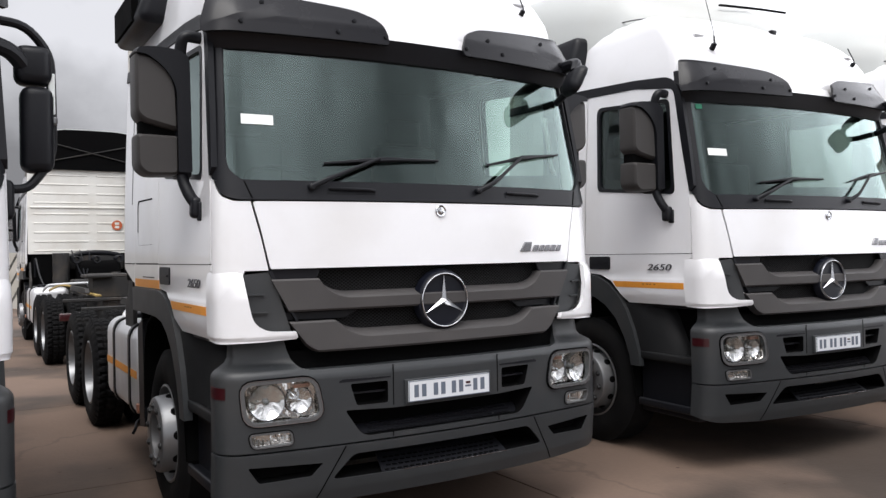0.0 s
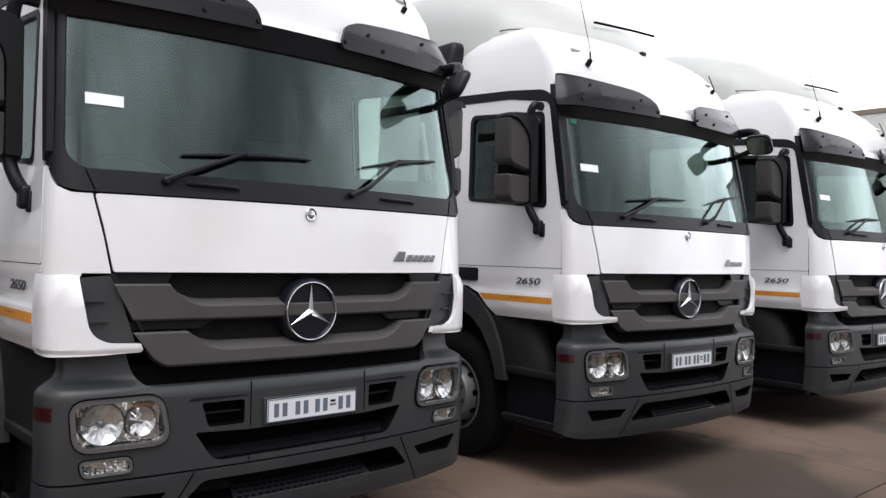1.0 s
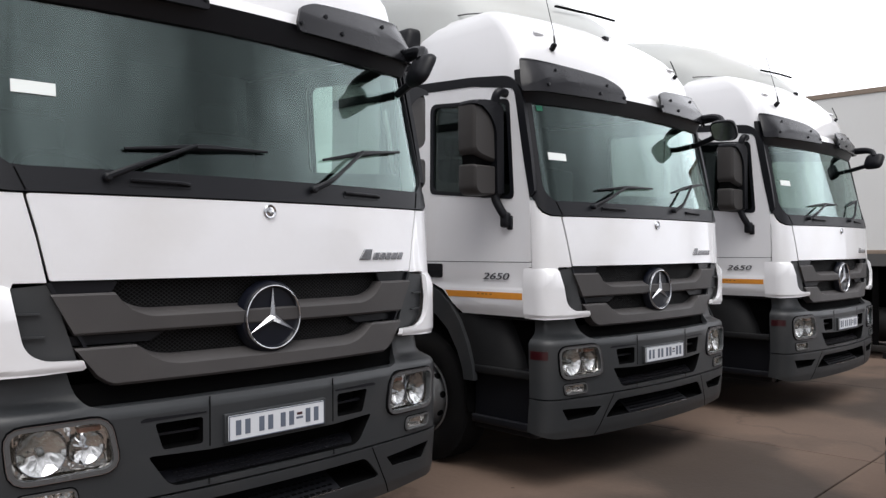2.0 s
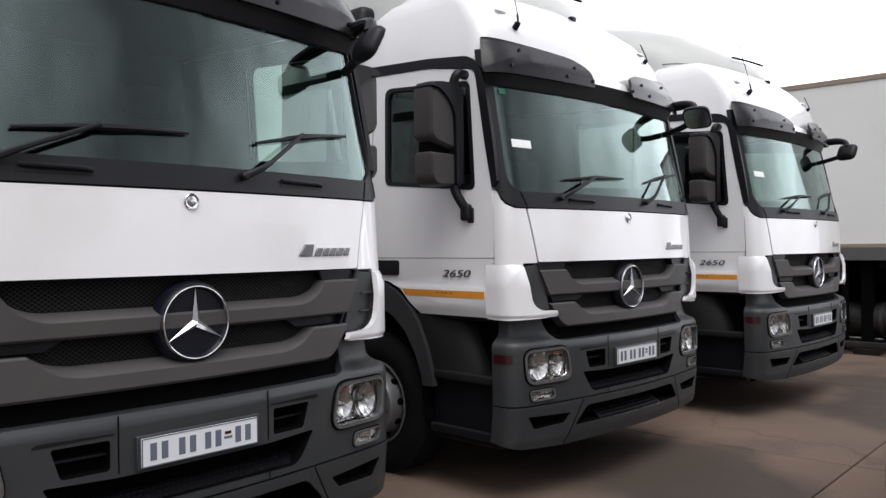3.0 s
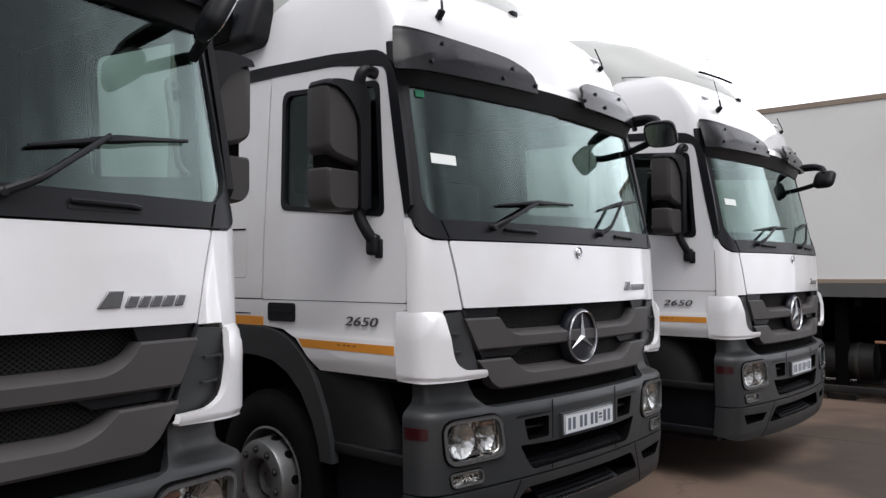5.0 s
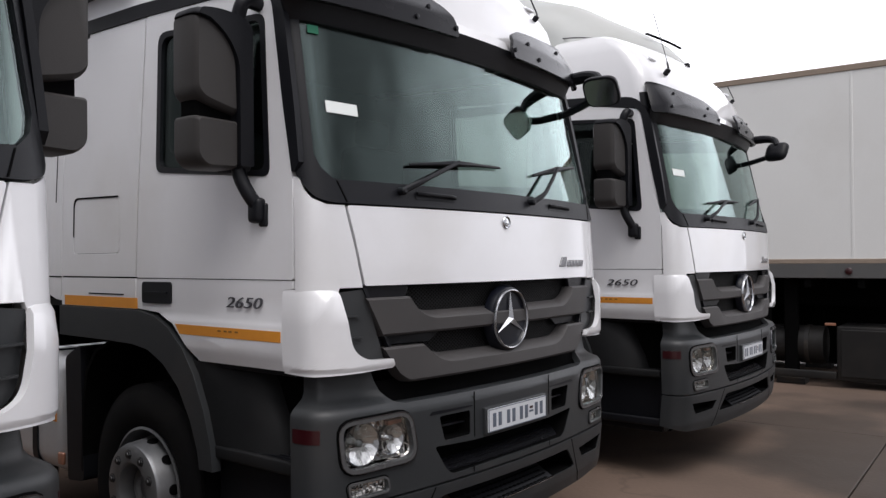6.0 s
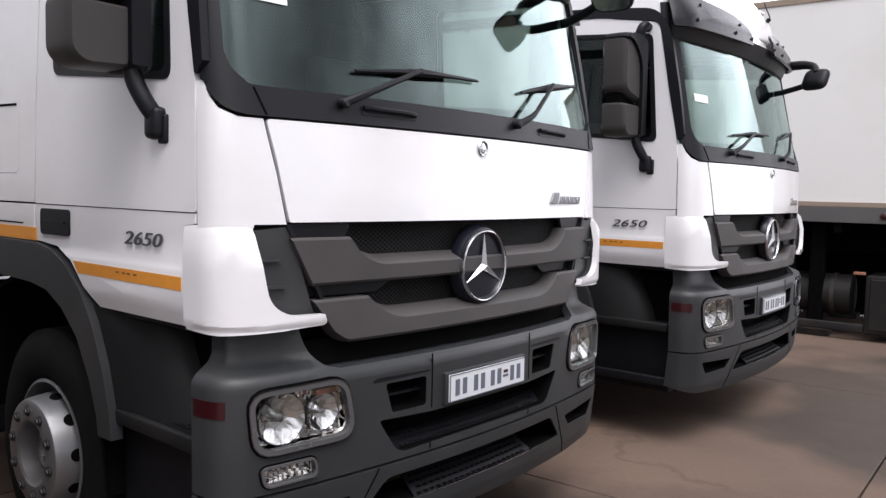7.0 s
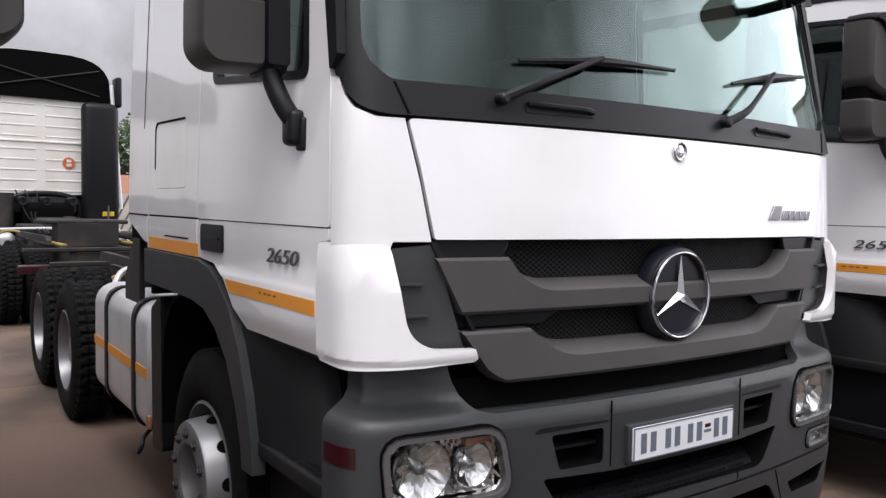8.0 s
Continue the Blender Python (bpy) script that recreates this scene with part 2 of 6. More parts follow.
def finish(bm, sharp=35):
    bmesh.ops.recalc_face_normals(bm, faces=bm.faces[:])
    for f in bm.faces:
        f.smooth = True
    for e in bm.edges:
        if len(e.link_faces) != 2 or e.calc_face_angle(0) > radians(sharp):
            e.smooth = False
    return bm


def part(name, bm, material, parent=None, label="", bevel=0.0, sharp=35):
    finish(bm, sharp)
    me = bpy.data.meshes.new(name)
    bm.to_mesh(me)
    bm.free()
    me.materials.append(material)
    ob = new(name, me)
    if parent:
        ob.parent = parent
    if label:
        ob["label"] = label
    if bevel:
        b = ob.modifiers.new("soft_edge", "BEVEL")
        b.width, b.segments, b.limit_method, b.angle_limit = bevel, 2, "ANGLE", radians(40)
    return ob


def empty(name, label="", category="", group="", kind=""):
    return tagged(new(name), label, category, group, kind)


def box(bm, x0, x1, y0, y1, z0, z1, turn=None):
    v = [bm.verts.new(p) for p in ((x0, y0, z0), (x1, y0, z0), (x1, y1, z0), (x0, y1, z0), (x0, y0, z1), (x1, y0, z1), (x1, y1, z1), (x0, y1, z1))]
    for q in ((0, 3, 2, 1), (4, 5, 6, 7), (0, 1, 5, 4), (1, 2, 6, 5), (2, 3, 7, 6), (3, 0, 4, 7)):
        bm.faces.new([v[i] for i in q])
    if turn:
        bmesh.ops.transform(bm, matrix=turn, verts=v)
    return bm


def a_box(*a, turn=None):
    return box(bmesh.new(), *a, turn=turn)


def round_box(x0, x1, y0, y1, z0, z1, r=0.03, seg=3):
    bm = a_box(x0, x1, y0, y1, z0, z1)
    bmesh.ops.bevel(bm, geom=bm.edges[:], offset=r, segments=seg, affect="EDGES", profile=0.5)
    return bm


def lathe(profile, n=40, axis="x", lug=None, caps=False):
    """Turn a profile of (radius, along) round an axis."""
    bm = bmesh.new()
    rings = []
    for i, (r, a) in enumerate(profile):
        ring = []
        for k in range(n):
            th = 2 * math.pi * k / n
            rr = r + (lug(i, k) if lug else 0)
            c, s = rr * math.cos(th), rr * math.sin(th)
            ring.append(bm.verts.new((a, c, s) if axis == "x" else (c, a, s) if axis == "y" else (c, s, a)))
        rings.append(ring)
    for p, q in zip(rings, rings[1:]):
        for k in range(n):
            bm.faces.new((p[k], p[(k + 1) % n], q[(k + 1) % n], q[k]))
    for ring, (r, a) in ((rings[0], profile[0]), (rings[-1], profile[-1])):
        if r < 0.05 or caps:
            bm.faces.new(ring)
    return bm


def tube(points, r, n=10):
    """A round bar along a line of points, its corners eased."""
    pts = [Vector(p) for p in points]
    fine = [pts[0]]
    for a, b, c in zip(pts, pts[1:], pts[2:]):
        d = min((a - b).length, (c - b).length) * 0.45
        p, q = b + (a - b).normalized() * d, b + (c - b).normalized() * d
        fine += [p.lerp(b, t).lerp(b.lerp(q, t), t) for t in (0, 0.25, 0.5, 0.75, 1)]
    fine.append(pts[-1])
    bm = bmesh.new()
    rings, up = [], None
    for i, p in enumerate(fine):
        d = (fine[min(i + 1, len(fine) - 1)] - fine[max(i - 1, 0)]).normalized()
        up = (up or Vector((0.31, 0.2, 0.93))) if up is None else up
        up = (up - d * up.dot(d)).normalized()
        side = d.cross(up)
        rr = r(i / (len(fine) - 1)) if callable(r) else r
        rings.append([bm.verts.new(p + (up * math.cos(k * 2 * math.pi / n) + side * math.sin(k * 2 * math.pi / n)) * rr) for k in range(n)])
    for p, q in zip(rings, rings[1:]):
        for k in range(n):
            bm.faces.new((p[k], p[(k + 1) % n], q[(k + 1) % n], q[k]))
    bm.faces.new(rings[0]), bm.faces.new(rings[-1])
    return bm


def fillet(poly, r=0.02, seg=4):
    """Round the corners of a flat outline; r may be one radius or one for each corner."""
    out, n = [], len(poly)
    for i, p in enumerate(poly):
        rad = r[i] if isinstance(r, (list, tuple)) else r
        a, b, c = Vector(poly[i - 1]), Vector(p), Vector(poly[(i + 1) % n])
        d = min(rad, (a - b).length * 0.48, (c - b).length * 0.48)
        if d < 1e-4:
            out.append(tuple(b))
            continue
        p0, p1 = b + (a - b).normalized() * d, b + (c - b).normalized() * d
        out += [tuple(p0.lerp(b, t).lerp(b.lerp(p1, t), t)) for t in [k / seg for k in range(seg + 1)]]
    return out


def mir(poly):
    return [(-a, b) for a, b in reversed(poly)]


def shrink(poly, k):
    cx, cz = sum(p[0] for p in poly) / len(poly), sum(p[1] for p in poly) / len(poly)
    return [(cx + (a - cx) * k, cz + (b - cz) * k) for a, b in poly]


def grow(poly, d):
    """Push an outline outwards by d."""
    n = len(poly)
    area = sum(poly[i - 1][0] * poly[i][1] - poly[i][0] * poly[i - 1][1] for i in range(n))
    k = 1 if area > 0 else -1
    out = []
    for i in range(n):
        t = (Vector(poly[(i + 1) % n]) - Vector(poly[i - 1])).normalized()
        out.append((poly[i][0] + k * t.y * d, poly[i][1] - k * t.x * d))
    return out


def table(rows):
    zs, vs = [r[0] for r in rows], [r[1] for r in rows]
    return lambda z: float(np.interp(z, zs, vs))


# the truck's skin: front line and half width by height
NOSE = table([(0.28, 0.09), (0.42, 0.05), (0.62, 0.03), (1.04, 0.03), (1.10, 0.045), (1.19, 0.055), (1.54, 0.06), (1.89, 0.075), (2.0, 0.10), (2.8, 0.276), (2.95, 0.30), (3.05, 0.32), (3.12, 0.34), (3.25, 0.425), (3.34, 0.51), (3.41, 0.60), (3.46, 0.70), (3.50, 0.86), (3.53, 1.2)])
HALF = table([(0.28, 1.205), (1.2, 1.205), (1.5, 1.208), (2.0, 1.2), (2.9, 1.165), (3.05, 1.15), (3.2, 1.13), (3.34, 1.10), (3.41, 1.07), (3.46, 1.02), (3.50, 0.93), (3.53, 0.78)])
CORNER = 0.2


def plan_at(s, z):
    w, y0 = HALF(z), NOSE(z)
    xf = w - 0.205
    k, a = (1 if s >= 0 else -1), abs(s)
    if a <= 1:
        return k * a * xf, y0 + 0.085 * a * a
    if a <= 1.3:
        t = (a - 1) / 0.3
        pts = ((xf, y0 + 0.085), (xf + 0.13, y0 + 0.107), (w, y0 + 0.125), (w, y0 + CORNER + 0.04))
        b = ((1 - t) ** 3, 3 * t * (1 - t) ** 2, 3 * t * t * (1 - t), t ** 3)
        return k * sum(q * p[0] for q, p in zip(b, pts)), sum(q * p[1] for q, p in zip(b, pts))
    return k * w, y0 + CORNER + 0.04 + (a - 1.3)


def front(s, z, off=0.0):
    e = 0.004
    x, y = plan_at(s, z)
    xa, ya = plan_at(s - e, z)
    xb, yb = plan_at(s + e, z)
    xc, yc = plan_at(s, z - e)
    xd, yd = plan_at(s, z + e)
    n = Vector((xb - xa, yb - ya, 0)).cross(Vector((xd - xc, yd - yc, 2 * e))).normalized()
    return Vector((x, y, z)) + n * off


def side_of(k):
    return lambda y, z, off=0.0: Vector((k * (HALF(z) + off), y, z))


LEFT, RIGHT = side_of(-1), side_of(1)


def skin(outer, holes=(), surf=front, off=0.0, thick=0.012, step=0.09, zstep=0.12):
    """A sheet with an outline and holes, laid on a curved surface and given thickness."""
    loops = [[Vector((a, b, 0)) for a, b in lp] for lp in (outer, *holes)]
    flat = [v for lp in loops for v in lp]
    bm = bmesh.new()
    vs = [bm.verts.new(v) for v in flat]
    for t in tessellate_polygon(loops):
        if len(set(t)) == 3:
            try:
                bm.faces.new([vs[i] for i in t])
            except ValueError:
                pass
    cuts = []
    lo, hi = min(v.x for v in flat), max(v.x for v in flat)
    a = math.ceil(lo / step) * step
    if surf is front:
        cuts += [x for x in np.arange(-1.0, 1.001, 0.125)]
        cuts += [k * x for x in np.arange(1.03, 1.301, 0.03) for k in (-1, 1)]
        if callable(off):
            cuts += [k * x for x in (0.80, 0.83, 0.86, 0.89, 0.92, 0.96) for k in (-1, 1)]
        cuts = [(float(c), 0) for c in cuts if lo < c < hi]
    else:
        cuts = [(float(c), 0) for c in np.arange(a, hi, 0.4)]
    zl, zh = min(v.y for v in flat), max(v.y for v in flat)
    cuts += [(float(z), 1) for z in (0.42, 0.62, 0.985, 1.005, 1.022, 1.04, 1.075, 1.10, 1.14, 1.19, 1.505, 1.54, 1.89, 2.0, 2.2, 2.4, 2.6, 2.8, 2.95, 3.05, 3.12) + ((1.012, 1.031, 1.05, 1.06, 1.088, 1.12, 1.16, 1.212, 1.228, 1.262, 1.372, 1.384, 1.402) if callable(off) else ()) if zl + 0.002 < z < zh - 0.002]
    for c, ax in cuts:
        bmesh.ops.bisect_plane(bm, geom=bm.verts[:] + bm.edges[:] + bm.faces[:], dist=1e-5, plane_co=(c, 0, 0) if ax == 0 else (0, c, 0), plane_no=(1, 0, 0) if ax == 0 else (0, 1, 0))
    bmesh.ops.remove_doubles(bm, verts=bm.verts[:], dist=1e-5)
    fo = off if callable(off) else (lambda s, z: off)
    top = list(bm.verts)
    faces = list(bm.faces)
    rim = [e for e in bm.edges if len(e.link_faces) == 1]
    ab = {v: (v.co.x, v.co.y) for v in top}
    low = {v: bm.verts.new(surf(*ab[v], fo(*ab[v]) - thick)) for v in top}
    for v in top:
        v.co = surf(*ab[v], fo(*ab[v]))
    for f in faces:
        bm.faces.new([low[v] for v in reversed(f.verts)])
    for e in rim:
        p, q = e.verts
        bm.faces.new((p, q, low[q], low[p]))
    return bm


def recess(loop, depth, surf=front, off=0.0, k=0.94):
    """The walls and back of an opening."""
    bm = bmesh.new()
    inner = shrink(loop, k)
    a = [bm.verts.new(surf(*p, off)) for p in loop]
    b = [bm.verts.new(surf(*p, off - depth)) for p in inner]
    n = len(loop)
    for i in range(n):
        bm.faces.new((a[i], a[(i + 1) % n], b[(i + 1) % n], b[i]))
    bm.faces.new(b)
    return bm


def ring(loop, width_k, surf=front, off=0.0, thick=0.012):
    return skin(loop, [shrink(loop, width_k)], surf, off, thick)


def text_mesh(body, size, depth):
    c = bpy.data.curves.new("lettering", "FONT")
    c.body, c.size, c.extrude, c.shear = body, size, depth, 0.25
    ob = new("lettering", c)
    me = bpy.data.meshes.new_from_object(ob)
    bpy.data.objects.remove(ob)
    bpy.data.curves.remove(c)
    return me


# ------------------------------------------------------------------ the tractor unit
# local axes: x across, y from the bumper to the tail, z up; it faces -y
def wheel_tyre(width, lug):
    h = width / 2
    prof = [(0.29, -h + 0.03), (0.33, -h), (0.42, -h - 0.008), (0.48, -h + 0.012), (0.512, -h + 0.03)]
    prof += [(0.52, -h + 0.03 + (width - 0.06) * i / 10) for i in range(11)]
    prof += [(0.512, h - 0.03), (0.48, h - 0.012), (0.42, h + 0.008), (0.33, h), (0.29, h - 0.03)]

    def block(i, k):
        if not lug or not 4 <= i <= 16:
            return 0.0
        groove = i in (8, 12) or (k + (2 if 8 < i < 12 else i // 3)) % 4 == 0
        return -0.024 if groove else 0.0

    return lathe(prof, 168 if lug else 64, "x", block)


def add_wheel(truck, x, y, z, kind, k):
    """One wheel (kind front) or a twin (kind rear); k is the side: -1 or 1."""
    w = new("wheel")
    w.parent = truck
    w.location = (x, y, z)
    out = k

    def prof(p):
        return [(r, out * a) for r, a in p]

    if kind == "front":
        part("tyre", wheel_tyre(0.29, False), RUBBER, w, "worn black tyre")
        part("rim", lathe(prof([(0.30, 0.125), (0.305, 0.135), (0.292, 0.14), (0.285, 0.115), (0.276, 0.07), (0.264, 0.05), (0.252, 0.055), (0.246, 0.08), (0.234, 0.190), (0.226, 0.207), (0.214, 0.213), (0.142, 0.213), (0.132, 0.205), (0.125, 0.11), (0.11, 0.10), (0.10, 0.14), (0.085, 0.15), (0.06, 0.15), (0.054, 0.13), (0.002, 0.13)]), 56), STEEL, w, "silver painted steel rim")
        nut = lathe([(0.002, 0), (0.026, 0), (0.026, 0.004), (0.021, 0.005), (0.021, 0.013), (0.014, 0.015), (0.012, 0.019), (0.002, 0.020)], 6)
        first = None
        for i in range(10):
            th = 2 * math.pi * i / 10 + 0.2
            if first is None:
                first = part("wheel_nut", nut, NUT, w, sharp=20)
                ob = first
            else:
                ob = new("wheel_nut", first.data)
                ob.parent = w
            ob.location = (out * 0.209, 0.18 * math.cos(th), 0.18 * math.sin(th))
            if out < 0:
                ob.rotation_euler = (0, 0, math.pi)
        hole = None
        for i in range(10):
            th = 2 * math.pi * (i + 0.5) / 10 + 0.2
            if hole is None:
                hole = part("vent_hole", lathe([(0.002, 0.005), (0.026, 0.005), (0.028, -0.004), (0.002, -0.004)], 14), VOID, w)
                ob = hole
            else:
                ob = new("vent_hole", hole.data)
                ob.parent = w
            nrm = Vector((out * 0.11, 0.99 * math.cos(th), 0.99 * math.sin(th)))
            ob.location = Vector((out * 0.125, 0.2405 * math.cos(th), 0.2405 * math.sin(th)))
            ob.rotation_mode = "QUATERNION"
            ob.rotation_quaternion = Vector((1, 0, 0)).rotation_difference(nrm)
    else:
        t = part("tyre", wheel_tyre(0.28, True), RUBBER, w, "black block-tread drive tyre")
        t2 = new("tyre", t.data)
        t2.parent, t2.location = w, (-out * 0.33, 0, 0)
        part("rim", lathe(prof([(0.30, 0.12), (0.305, 0.13), (0.29, 0.135), (0.28, 0.10), (0.27, 0.0), (0.24, -0.03), (0.15, -0.035), (0.14, -0.02), (0.13, 0.06), (0.10, 0.09), (0.002, 0.09)]), 48), STEEL, w, "deep-dished silver rim")
    return w


def lens_lamp(name, loop, truck, deep, label, twin=True):
    """A lamp let into the bumper: moulded bezel, mirror bowls, amber bulb and clear lens."""
    lamp = part(name, recess(loop, deep, front, 0.006, 0.95), REFLECTOR, truck, label)
    part("lamp_gap", skin(grow(loop, 0.026 if twin else 0.012), [loop], front, 0.017, 0.02), VOID, lamp, "black gap round the lamp")
    part("bezel", skin(grow(loop, 0.018 if twin else 0.006), [grow(loop, -0.001 if twin else -0.002)], front, 0.026, 0.03), BEZEL, lamp, "grey moulded bezel", 0.005)
    if twin:
        part("bezel_rim", skin(grow(loop, 0.0195), [grow(loop, 0.0160)], front, 0.0275, 0.02), DARKCHROME, lamp, "bright rim of the bezel")
    cx, cz = sum(p[0] for p in loop) / len(loop), sum(p[1] for p in loop) / len(loop)
    wd = max(p[0] for p in loop) - min(p[0] for p in loop)
    ht = max(p[1] for p in loop) - min(p[1] for p in loop)
    k = -1 if cx < 0 else 1
    rnd = random.Random(7 if k < 0 else 8)
    nu, nv = (60, 26) if twin else (20, 6)
    tilt = [rnd.uniform(-1, 1) for _ in range(nu * nv)]

    def depth(u, v, i, j):
        """How far the mirror lies behind the lens, cut into upright flutes."""
        u *= k
        flute = 0.003 * math.sin(u * (30 if u > 0 else 22) + v * (1.5 if u > 0 else -5.0))
        pit = twin and any(math.hypot((u - c) * 0.465 * wd, v * 0.455 * ht) < r for c, r in ((0.46, 0.088), (-0.50, 0.065)))
        return (-0.060 if pit else -0.022 if twin else -0.018 - 0.018 * (1 - u * u)) + flute + 0.0009 * tilt[min(i, nu - 1) * nv + min(j, nv - 1)]

    bm = bmesh.new()
    grid = [[bm.verts.new(front(cx + 0.465 * wd * u, cz + 0.455 * ht * v, depth(u, v, i, j))) for j, v in enumerate([-1 + 2 * q / nv for q in range(nv + 1)])] for i, u in enumerate([-1 + 2 * q / nu for q in range(nu + 1)])]
    for a, b in zip(grid, grid[1:]):
        for q in range(nv):
            bm.faces.new((a[q], b[q], b[q + 1], a[q + 1]))
    part("reflector", bm, REFLECTOR, lamp, "fluted mirror reflector", sharp=14)
    if twin:
        for at, r, deep_by, n, rib in ((0.215, 0.087, 0.034, 64, 0.0015), (-0.235, 0.064, 0.028, 56, 0.0012)):
            sx = max(-1.0, min(1.0, cx + k * at * wd))
            c = front(sx, cz - 0.004, -0.010)
            turn = Vector((0, -1, 0)).rotation_difference((front(sx, cz, 0.1) - c).normalized())
            spot = Matrix.Translation(c) @ turn.to_matrix().to_4x4()
            bm = bmesh.new()
            rows = []
            for q in range(7):
                f = 1 - 0.13 * q
                rows.append([bm.verts.new((r * f * math.cos(2 * math.pi * i / n), deep_by * (1 - f * f) + rib * (math.sin(14 * math.pi * i / n + q * 0.5) + 0.7 * math.sin(22 * math.pi * i / n - q * 0.9)) * f + rnd.uniform(-0.0004, 0.0004), r * f * math.sin(2 * math.pi * i / n))) for i in range(n)])
            for a, b in zip(rows, rows[1:]):
                for i in range(n):
                    bm.faces.new((a[i], a[(i + 1) % n], b[(i + 1) % n], b[i]))
            bm.faces.new(rows[-1])
            part("bowl", bm, REFLECTOR, lamp, "fluted mirror bowl", sharp=60).matrix_local = spot
            part("bowl_ring", lathe([(r * 0.99, -0.003), (r * 1.02, -0.004), (r * 1.05, 0.0), (r * 1.04, 0.012), (r * 0.99, 0.004)], 40, "y"), DARKCHROME, lamp, "dark ring").matrix_local = spot
            if at > 0:
                part("bulb_cap", lathe([(0.015, 0.036), (0.016, 0.022), (0.014, 0.015), (0.009, 0.011), (0.002, 0.010)], 20, "y"), BULB, lamp, "dark glass dipped-beam bulb").matrix_local = spot
            else:
                part("bulb_cap", lathe([(0.011, 0.03), (0.012, 0.008), (0.008, 0.0), (0.002, -0.002)], 18, "y"), CHROME, lamp, "bulb cap").matrix_local = spot
    if twin:
        p = front(cx - k * wd * 0.27, cz + ht * 0.36, -0.006)
        part("indicator_bulb", round_box(p.x - 0.045, p.x + 0.045, p.y - 0.006, p.y + 0.02, p.z - 0.011, p.z + 0.011, 0.006, 2), AMBERDULL, lamp, "dull amber indicator bulb")
    part("lens", skin(grow(loop, -0.001), (), front, 0.019, 0.004), LAMP, lamp, "clear lamp glass")
    return lamp


def star_badge(truck, z, r):
    badge = part("badge", lathe([(r * 1.15, 0.03), (r * 1.13, 0.008), (r * 1.07, -0.014), (r * 0.95, -0.020), (r * 0.9, -0.010), (0.002, -0.010)], 56, "y"), ENAMEL, truck, "round black grille badge with chrome ring")
    badge.location = (0, 0.060, z)
    part("badge_ring", lathe([(r * 1.01, -0.012), (r * 1.005, -0.024), (r * 0.99, -0.030), (r * 0.97, -0.032), (r * 0.95, -0.030), (r * 0.935, -0.024), (r * 0.93, -0.008)], 56, "y"), CHROME, badge, "chrome ring")
    bm = bmesh.new()
    hub_v = bm.verts.new((0, -0.038, 0))
    pts = []
    for i in range(6):
        th = math.pi / 2 + i * math.pi / 3
        rr = r * 0.94 if i % 2 == 0 else r * 0.125
        pts.append(bm.verts.new((rr * math.cos(th), -0.018, rr * math.sin(th))))
    for i in range(6):
        bm.faces.new((hub_v, pts[i], pts[(i + 1) % 6]))
    bm.faces.new(pts)
    part("badge_arm", bm, STAR, badge, "chrome three-armed centre", sharp=5)
    return badge


def add_tall_mirror(truck):
    """A narrower mirror with the small glass on top, on an outboard loop."""
    m = new("mirror")
    m.parent = truck
    part("arm", tube([(1.17, 0.50, 2.74), (1.31, 0.52, 2.735), (1.42, 0.57, 2.62), (1.427, 0.58, 2.30), (1.422, 0.57, 2.10), (1.31, 0.54, 1.95), (1.20, 0.51, 1.95)], 0.022, 10), BLACK, m, "black tubular mirror arm")
    part("foot", round_box(1.17, 1.25, 0.44, 0.58, 1.80, 1.99, 0.03), BLACK, m)
    part("stay", tube([(1.15, 0.45, 2.62), (1.25, 0.50, 2.60), (1.32, 0.55, 2.52)], 0.04, 10), BLACK, m)
    for x0, x1, z0, z1 in ((1.262, 1.425, 2.458, 2.645), (1.285, 1.43, 2.035, 2.448)):
        part("housing", round_box(x0, x1, 0.50, 0.66, z0, z1, 0.045, 4), BLACK, m, "black mirror housing")
        part("mirror_glass", a_box(x0 + 0.02, x1 - 0.02, 0.66, 0.664, z0 + 0.03, z1 - 0.03), CHROME, m, "mirror glass")
    part("clamp", round_box(1.397, 1.447, 0.535, 0.60, 2.27, 2.31, 0.008, 1), STEEL, m)
    part("clamp_strip", round_box(1.407, 1.437, 0.54, 0.555, 2.32, 2.52, 0.004, 1), PAPER, m, "pale strip on the arm")
    return m


def shell(outline, y_back, depth, k, taper=0.86):
    """A moulded housing: a flat back, straight flanks and a rounded front."""
    bm = bmesh.new()
    rings = []
    for f, sc in ((0.0, 0.97), (0.06, 1.0), (0.55, 1.0), (0.78, 0.985), (0.92, 0.945), (1.0, taper)):
        rings.append([bm.verts.new((k * u, y_back - depth * f, z)) for u, z in shrink(outline, sc)])
    n = len(outline)
    for p, q in zip(rings, rings[1:]):
        for i in range(n):
            bm.faces.new((p[i], p[(i + 1) % n], q[(i + 1) % n], q[i]))
    bm.faces.new(rings[0]), bm.faces.new(rings[-1])
    return bm


